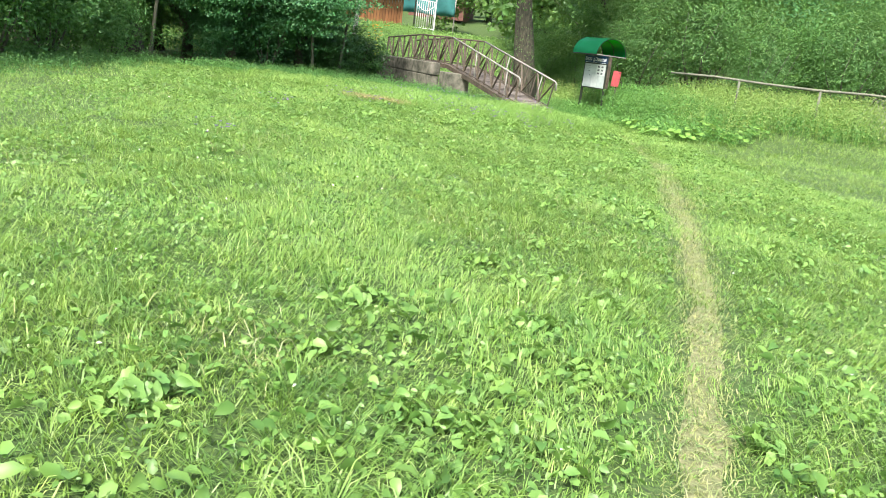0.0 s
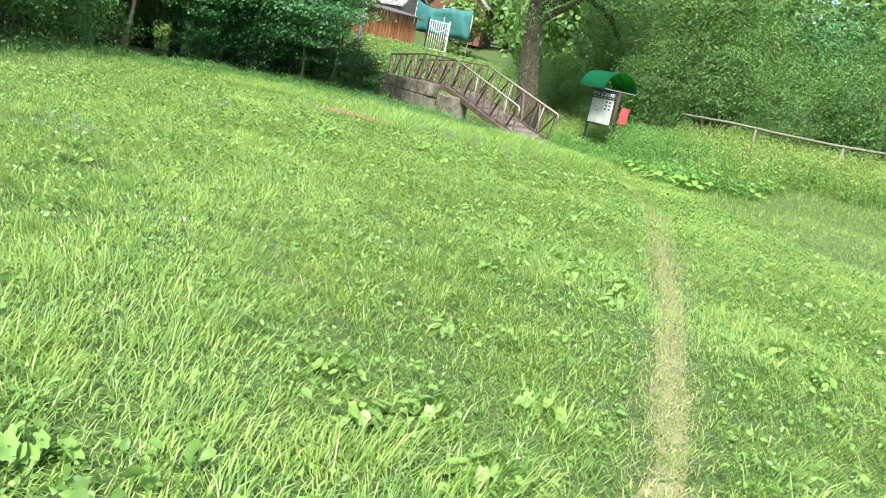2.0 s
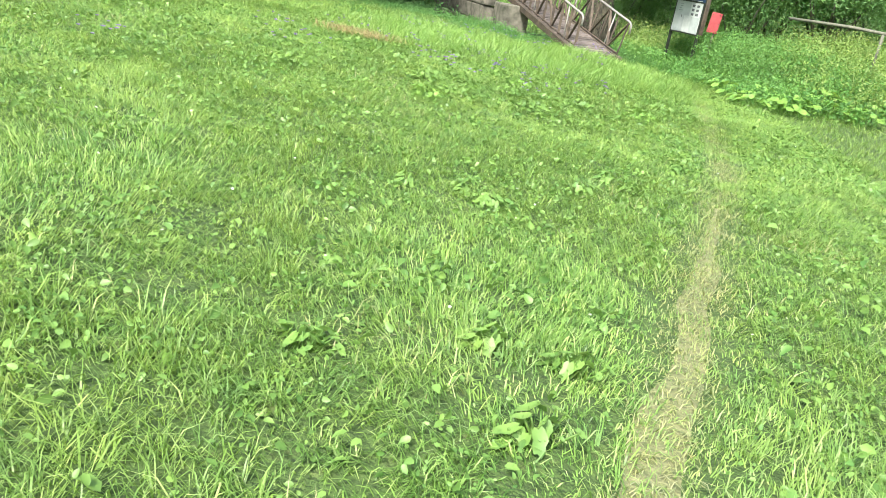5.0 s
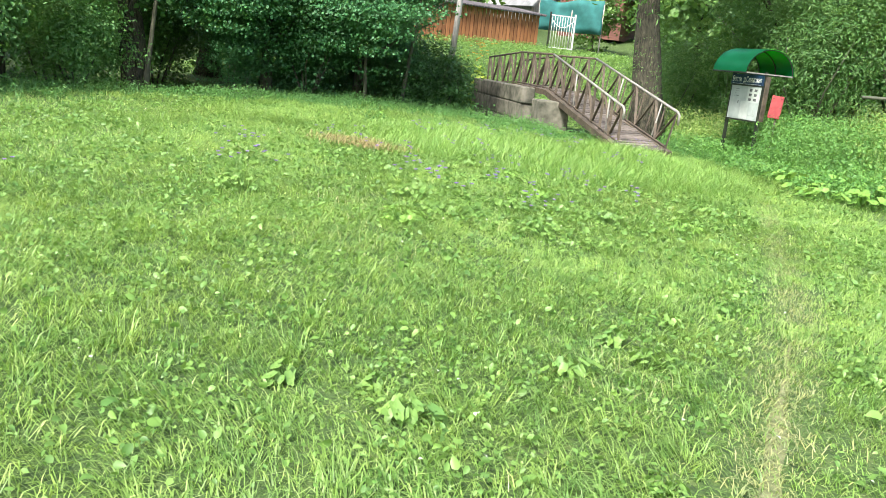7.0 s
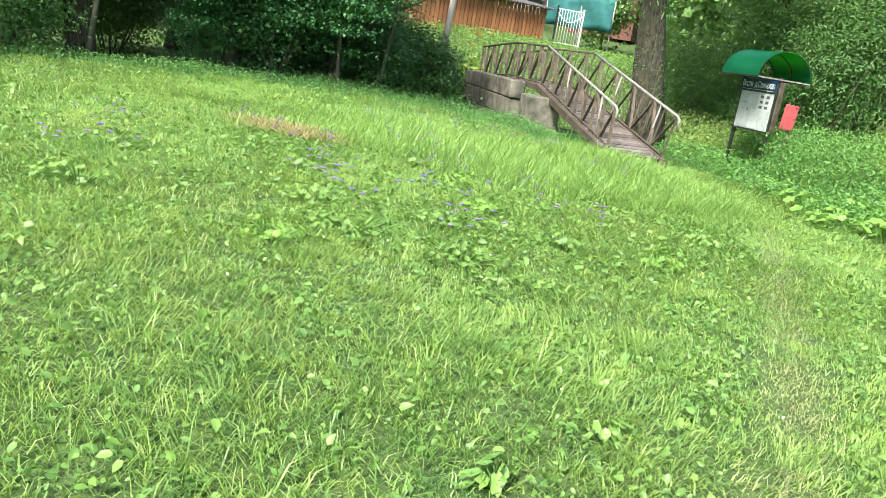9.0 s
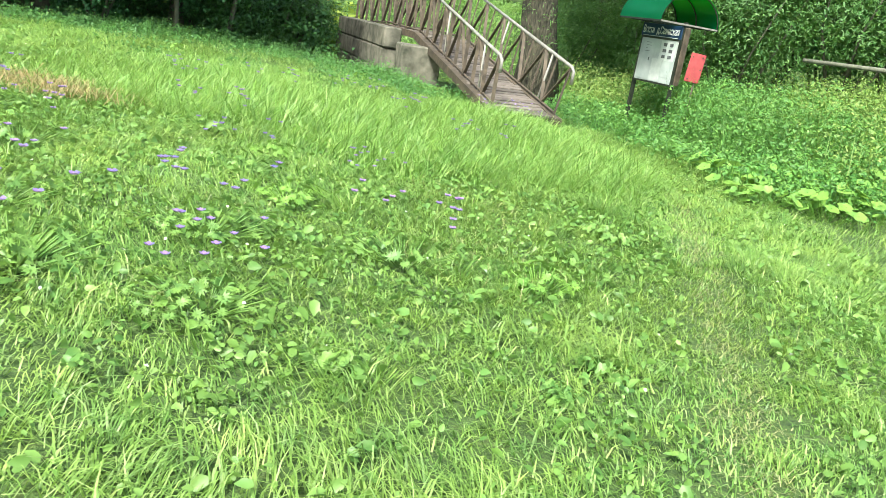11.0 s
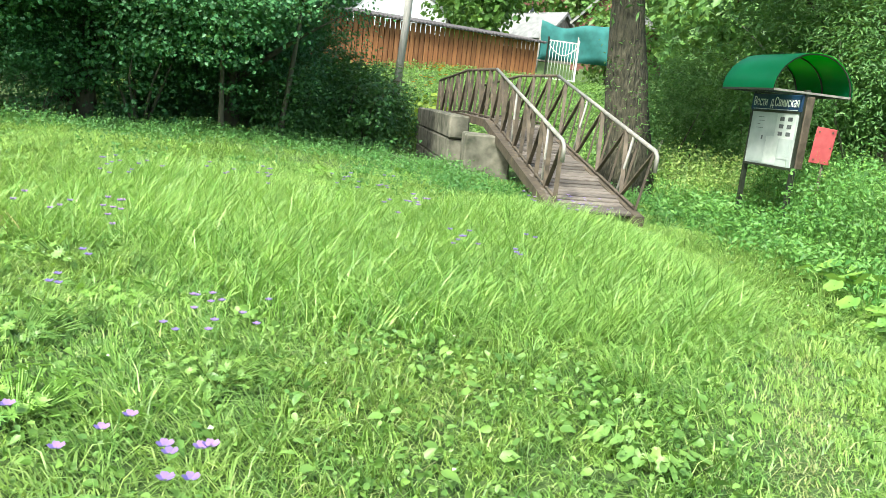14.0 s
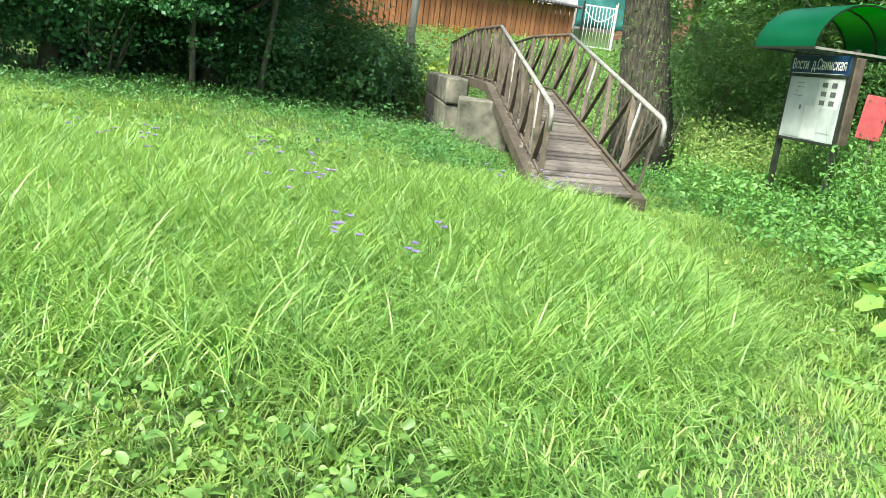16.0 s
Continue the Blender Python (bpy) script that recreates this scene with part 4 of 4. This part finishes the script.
# ---- village across the stream ----
shed = thing("plank_shed", 1.25, 56, gz(1.25, 56), "long orange-stained plank shed with a dark lean-to roof", "shed")
so = Vector((1.25, 56, gz(1.25, 56)))
sl, sr = Vector((-9.5, 47.0, 0)), Vector((1.25, 56.0, 0))
sdir = (sr - sl).normalized()
sn = Vector((sdir.y, -sdir.x, 0))
slen = (sr - sl).length
sang = math.degrees(math.atan2(sdir.y, sdir.x))
part("wall", boxed((slen, 2.2, 2.5), Matrix.Translation((sl + sr) / 2 - sn * 1.25 - so + Vector((0, 0, 2.75))) @ pose(0, 0, 0, 0, 0, sang)), LOGS, shed, "dark inner wall of the shed")
plank_me = None
n_pl = int(slen / 0.245)
for k in range(n_pl):
    p = sl + sdir * (0.12 + 0.245 * k)
    if plank_me is None:
        ob = part("plank", boxed((0.205, 0.03, 3.0), None, 0.006), SHEDWOOD, shed)
        plank_me = ob.data
    else:
        ob = mesh_part("plank", plank_me, shed)
    ob.matrix_basis = Matrix.Translation(p - so + sn * 0.03 + Vector((0, 0, 2.87 + 0.03 * math.sin(k * 2.3)))) @ pose(0, 0, 0, 0, 0, sang)
bmr = bmesh.new()
NC = 150
prev = None
for k in range(NC + 1):
    u = k / NC
    zc = 0.03 * math.cos(k * math.pi)
    p0 = sl + sdir * (slen * u * 1.02 - 0.1) + sn * 0.35 - so + Vector((0, 0, 4.42 + zc))
    p1 = sl + sdir * (slen * u * 1.02 - 0.1) - sn * 2.6 - so + Vector((0, 0, 4.80 + zc))
    row = (bmr.verts.new(p0), bmr.verts.new(p1), bmr.verts.new(p1 - Vector((0, 0, 0.06))), bmr.verts.new(p0 - Vector((0, 0, 0.06))))
    if prev:
        for i in range(4):
            bmr.faces.new((prev[i], row[i], row[(i + 1) % 4], prev[(i + 1) % 4]))
    prev = row
part("roof", bmr, DARKROOF, shed, "dark corrugated lean-to roof")


def house(name, x, y, w, d, wall_h, ridge, wall_mat, roof_mat, label, rz, windows, z0=None, trim=WHITEPAINT):
    """A gabled house; the gable faces its own -y. windows: x, z, width, height."""
    z = gz(x, y) if z0 is None else z0
    h = thing(name, x, y, z - 0.3, label, "house", rz=rz)
    bm = bmesh.new()
    prof = [(-w / 2, 0), (w / 2, 0), (w / 2, wall_h), (0, wall_h + ridge), (-w / 2, wall_h)]
    f0 = [bm.verts.new((px, -d / 2, pz)) for px, pz in prof]
    f1 = [bm.verts.new((px, d / 2, pz)) for px, pz in prof]
    bm.faces.new(f0)
    bm.faces.new(f1[::-1])
    for i in range(5):
        bm.faces.new((f0[i], f1[i], f1[(i + 1) % 5], f0[(i + 1) % 5]))
    part("wall", bm, wall_mat, h)
    sl_ = math.atan2(ridge, w / 2)
    ln = math.hypot(ridge, w / 2) + 0.45
    for s in (-1, 1):
        m = Matrix.Translation((s * (w / 4 + 0.12), 0, wall_h + ridge / 2 - 0.05 + 0.1)) @ Matrix.Rotation(s * sl_, 4, "Y")
        part("roof", boxed((ln, d + 0.7, 0.08), m), roof_mat, h)
        m2 = Matrix.Translation((s * (w / 4 + 0.12), -d / 2 - 0.37, wall_h + ridge / 2 - 0.02)) @ Matrix.Rotation(s * sl_, 4, "Y")
        part("barge_board", boxed((ln, 0.04, 0.16), m2), roof_mat, h)
    for wx, wz, ww, wh in windows:
        wi = part("window", boxed((ww, 0.05, wh), pose(wx, -d / 2 - 0.01, wz)), GLASS, h)
        for a, b in (((-ww / 2, -wh / 2), (ww / 2, -wh / 2)), ((-ww / 2, wh / 2), (ww / 2, wh / 2)), ((-ww / 2, -wh / 2), (-ww / 2, wh / 2)), ((ww / 2, -wh / 2), (ww / 2, wh / 2)), ((0, -wh / 2), (0, wh / 2))):
            part("frame", bar((wx + a[0], -d / 2 - 0.05, wz + a[1]), (wx + b[0], -d / 2 - 0.05, wz + b[1]), 0.12, 0.06), trim, wi, "white window frame")
    return h


house("white_house", -10.6, 76, 7.0, 8, 2.3, 3.7, WHITEWALL, SLATE, "white-sided house with a steep gable and a small attic window", 8, [(0.2, 3.9, 0.8, 1.1), (-2, 1.5, 1.2, 1.2)])
house("log_house", 5.4, 74, 4.6, 7, 3.1, 2.2, LOGS, SLATE, "red-brown log house with white-framed windows", -14, [(-0.6, 1.9, 0.9, 1.4), (1.1, 1.9, 0.9, 1.4)])
house("grey_barn", -0.6, 77, 3.4, 5, 1.6, 1.7, GREYWOOD, SLATE, "small weathered grey plank barn with a slate roof", 48, [], None, GREYWOOD)
house("dark_house", -1.2, 93, 7, 7, 5.2, 2.6, LOGS, DARKROOF, "dark village house with two white-framed windows", 5, [(-1.6, 4.2, 0.9, 1.1), (1.3, 4.2, 0.9, 1.1)])
house("red_roofed_house", -18, 55, 7, 6, 2.6, 2.4, WHITEWALL, REDROOF, "low house with a red metal roof behind the trees", 60, [(0, 1.5, 1, 1.2)])

net = thing("net_fence", 0.9, 58, gz(0.9, 58), "sagging teal garden net strung between poles", "fence")
bmn = bmesh.new()
cols = []
for k in range(25):
    u = k / 24
    xx = 0.2 + 3.7 * u
    sag = 0.35 * math.sin(math.pi * min(1, u * 1.1)) * (0.6 + 0.4 * math.sin(7 * u))
    cols.append([bmn.verts.new((xx, 0.14 * math.sin(11 * u + j), 1.3 + (1.9 - sag) * j / 5)) for j in range(6)])
for c0, c1 in zip(cols, cols[1:]):
    for j in range(5):
        bmn.faces.new((c0[j], c1[j], c1[j + 1], c0[j + 1])).smooth = True
o = part("net", bmn, NET, net)
md = o.modifiers.new("thickness", "SOLIDIFY")
md.thickness = 0.01
for xx in (0.2, 2.1, 3.9):
    part("pole", tube([(xx, 0.06, -0.2), (xx, 0.06, 3.1)], [0.04, 0.035], 8), GREYWOOD, net)

gate = thing("garden_gate", 2.5, 53.6, gz(2.5, 53.6), "white painted metal garden gate standing ajar", "gate", rz=25)
for xx in (-0.72, 0.72):
    part("gate_post", bar((xx, 0, -0.2), (xx, 0, 2.1), 0.07), WHITEPAINT if xx > 0 else GREENSTEEL, gate)
for zz in (0.3, 1.95):
    part("gate_rail", bar((-0.68, 0, zz), (0.68, 0, zz), 0.05), WHITEPAINT, gate)
for k in range(9):
    part("gate_bar", tube([(-0.6 + 0.15 * k, 0, 0.3), (-0.6 + 0.15 * k, 0, 1.95)], [0.014, 0.014], 6), WHITEPAINT, gate)
arc = [(-0.66 + 1.32 * k / 10, -0.02, 1.75 - 0.4 * math.sin(math.pi * k / 10)) for k in range(11)]
part("gate_arc", tube(arc, [0.018] * 11, 6), WHITEPAINT, gate)

pole = thing("utility_pole", -1.55, 40.0, gz(-1.55, 40), "pale grey utility pole bound to a dark stub", "utility pole")
part("stub", bar((0.05, 0.16, -0.3), (-0.02, 0.16, 1.7), 0.2, 0.2, 0.02), GREYWOOD, pole, "dark weathered stub")
part("shaft", tube([(-0.05, 0, 0.2), (0.1, 0, 3.2), (0.25, 0, 8.0)], [0.115, 0.11, 0.09], 12), PALEPOLE, pole, "pale shaft")
for zz in (0.8, 1.4):
    part("wire_binding", boxed((0.36, 0.44, 0.04), pose(0.0, 0.08, zz), 0.01), STEEL, pole)


# ---- plants that can be told apart ----
def big_leaf(bm, c, r, tilt, az, lobes=0, cup=0.18, slim=0.92):
    """A broad round leaf, slightly cupped, with a wavy or lobed rim and a stalk notch."""
    m = Matrix.Translation(c) @ Matrix.Rotation(az, 4, "Z") @ Matrix.Rotation(tilt, 4, "Y")
    mid = bm.verts.new(m @ Vector((0, 0, -cup * r)))
    ring = []
    n = 14 if lobes == 0 else lobes * 4
    for k in range(n):
        a = 2 * math.pi * (k + (0 if lobes else 0.5)) / n
        w = 1 + 0.11 * math.sin(5 * a) + 0.07 * math.sin(9 * a + 1) - 0.45 * math.exp(-(((a - math.pi) / 0.3) ** 2))
        if lobes:
            w = 0.42 + 0.58 * math.cos(lobes * a) ** 2 + 0.08 * math.sin(7 * a)
        ring.append(bm.verts.new(m @ Vector((math.cos(a) * r * w, math.sin(a) * r * w * slim, 0.03 * r * math.sin(3 * a)))))
    for k in range(n):
        bm.faces.new((mid, ring[k], ring[(k + 1) % n])).smooth = True


def leafy_plant(name, n, spread, height, r, mat, label, seed, lobes=0, slim=0.92):
    rr = random.Random(seed)
    e = thing(name, 0, 0, 0, label, "plant")
    for i in range(n):
        a, s = rr.uniform(0, 6.28), spread * math.sqrt(rr.random())
        c = Vector((math.cos(a) * s, math.sin(a) * s, height * rr.uniform(0.45, 1.1) * (1 - 0.4 * s / spread)))
        bm = bmesh.new()
        big_leaf(bm, c, r * rr.uniform(0.55, 1.2), rr.uniform(0.1, 1.1), a + rr.uniform(-0.9, 0.9), lobes, 0.18, slim)
        tube([(c.x * 0.2, c.y * 0.2, -0.02), (c.x * 0.7, c.y * 0.7, c.z * 0.6), c], [0.006, 0.005, 0.004], 4, bm)
        part("leaf", bm, mat, e)
    return e


def place_all(src, spots, group):
    """Moves src to the first spot and copies it to the others: x, y, scale."""
    rr = random.Random(len(spots))
    tagged(src, group=group)
    for i, (px, py, s) in enumerate(spots):
        m = pose(px, py, gz(px, py), 0, 0, rr.uniform(0, 360))
        if i == 0:
            src.matrix_basis = m
            src.scale = (s, s, s)
        else:
            copy_thing(src, m).scale = (s, s, s)


but = leafy_plant("butterbur_plant", 22, 0.6, 0.42, 0.10, LIGHTHERB, "butterbur clump with broad round pale green leaves", 11)
place_all(but, [(6.75, 23.7, 1.0), (7.3, 24.2, 1.1), (7.9, 23.5, 1.0), (8.5, 23.1, 0.9), (7.0, 24.9, 0.9), (9.2, 22.9, 0.8), (8.0, 24.8, 1.0), (9.9, 23.6, 0.8), (7.6, 22.9, 0.9), (8.7, 24.3, 1.0), (6.9, 22.9, 0.7), (0.5, 27.4, 0.45), (1.5, 28.4, 0.5), (-1.4, 27.6, 0.45)], "butterbur clumps")
ger = leafy_plant("cranesbill_plant", 58, 0.38, 0.2, 0.043, HERB, "meadow cranesbill clump with lobed leaves and violet flowers", 12, 5)
rf = random.Random(6)
for i in range(13):
    c = Vector((rf.uniform(-0.36, 0.36), rf.uniform(-0.36, 0.36), rf.uniform(0.24, 0.42)))
    fl = bmesh.new()
    c.z += 0.04
    for k in range(5):
        a = k * 1.2566
        big_leaf(fl, c + Vector((math.cos(a) * 0.012, math.sin(a) * 0.012, 0)), 0.013, -0.5, a, 0, 0.1)
    part("flower", fl, PETAL, ger, "violet five-petalled flower")
place_all(ger, [(3.1, 18.4, 1.0), (2.0, 18.2, 1.0), (1.4, 17.3, 1.1), (0.9, 18.0, 1.0), (0.3, 19.4, 1.0), (1.7, 19.9, 0.9), (-0.6, 20.4, 1.0), (2.7, 19.9, 0.8), (2.3, 17.2, 0.9), (1.1, 21.2, 1.0), (-1.4, 18.6, 1.0), (-0.7, 17.0, 1.0), (0.2, 23.2, 1.0), (2.6, 23.6, 1.1), (1.9, 25.0, 1.0), (3.9, 25.6, 1.0), (1.0, 23.9, 1.0), (-2.3, 15.2, 0.9), (-2.5, 10.8, 0.8), (3.6, 22.5, 1.0), (4.3, 26.2, 0.9)], "cranesbill clumps")
yel = leafy_plant("lobed_leaf_plant", 44, 0.24, 0.2, 0.045, LIGHTHERB, "light yellow-green clump of lobed leaves in the meadow", 14, 5)
place_all(yel, [(3.9, 18.35, 1.0), (2.25, 19.2, 1.0), (1.0, 16.6, 1.0), (1.8, 20.6, 0.9)], "lobed leaf clumps")
dock = leafy_plant("dock_plant", 20, 0.17, 0.11, 0.048, HERB, "low dandelion and dock rosette with broad leaves", 15, 0, 0.5)
rd = random.Random(21)
dspots = [(-0.9, 6.3, 1.0), (-0.5, 4.85, 1.0), (-1.7, 4.9, 1.1), (0.2, 5.5, 0.9), (-1.1, 5.5, 1.0)]
for _ in range(44):
    yy = rd.uniform(4.5, 21)
    xx = np.interp(yy, [4, 13, 21], [1.2, 3.6, 5.5]) + rd.choice((-1, -1, 1)) * rd.uniform(0.4, 2.4)
    dspots.append((float(xx), yy, rd.uniform(0.7, 1.1)))
place_all(dock, dspots, "dock rosettes")
lily = leafy_plant("day_lily_plant", 40, 0.55, 1.0, 0.11, LILY, "yellow-green day lily clump with orange flowers", 16)
for i in range(9):
    fo2 = bmesh.new()
    c = Vector((rf.uniform(-0.4, 0.4), rf.uniform(-0.4, 0.4), rf.uniform(1.2, 1.8)))
    for k in range(5):
        big_leaf(fo2, c + Vector((math.cos(k * 1.26) * 0.028, math.sin(k * 1.26) * 0.028, 0)), 0.032, -0.5, k * 1.26)
    part("flower", fo2, ORANGE_PETAL, lily, "orange lily flower")
place_all(lily, [(-0.75, 39.4, 1.0), (-0.4, 40.6, 1.2), (-0.9, 41.5, 1.1)], "day lilies")

# cut hay left on the meadow, fallen leaves, white flower heads
hx, hy = rng.normal(-0.6, 0.34, 900), rng.normal(21.5, 0.22, 900)
v, t = blades(hx, hy, rng.uniform(0.15, 0.3, 900), np.full(900, 0.008), rng.uniform(0.85, 0.99, 900), z_off=0.09)
HAY = leaf_mat("brown_hay", [(0, (0.34, 0.24, 0.11)), (1, (0.52, 0.40, 0.22))], (0.40, 0.30, 0.15), 2, 0.2)
tagged(new("hay_heap", mesh_tris("hay_heap", v, t, HAY)), "small flattened heap of brown dry hay", "hay", kind="stuff")
x, y = scatter(-6, 7, 3, 24, 1.4)
c = np.stack([x, y, ground_z(x, y) + rng.uniform(0.09, 0.15, len(x))], -1)
v, t = leaf_quads(c, np.full(len(x), 0.022), 0.8, (0, 0, 1), 0.3)
tagged(new("clover_flowers", mesh_tris("clover_flowers", v, t, WHITE_PETAL)), "small white clover flower heads in the grass", "flowers", kind="stuff")

# ---- deck planks ----
dplank = None
k, s = 0, 0.08
while s < DECKLEN - 0.08:
    a, b = station(LEFT, s), station(PLANKS, s)
    mid = on_bridge((a + b) / 2)
    a2, b2_ = station(LEFT, s + 0.05), station(PLANKS, s + 0.05)
    fwd = ((a2 + b2_) - (a + b)).normalized()
    side = (b - a).normalized()
    up = side.cross(fwd).normalized()
    side = fwd.cross(up)
    m = Matrix((side, fwd, up)).transposed().to_4x4()
    if dplank is None:
        ob = part("plank", boxed((1.06, 0.132, 0.045), None, 0.008), DECK, bridge)
        dplank = ob.data
    else:
        ob = mesh_part("plank", dplank, bridge)
    ob.matrix_basis = Matrix.Translation(mid + up * (-0.02 + 0.011 * math.sin(k * 5.1)) + side * 0.025 * math.sin(k * 3.3)) @ m @ Matrix.Rotation(0.012 * math.sin(k * 7.7), 4, "Z")
    k += 1
    s += 0.178
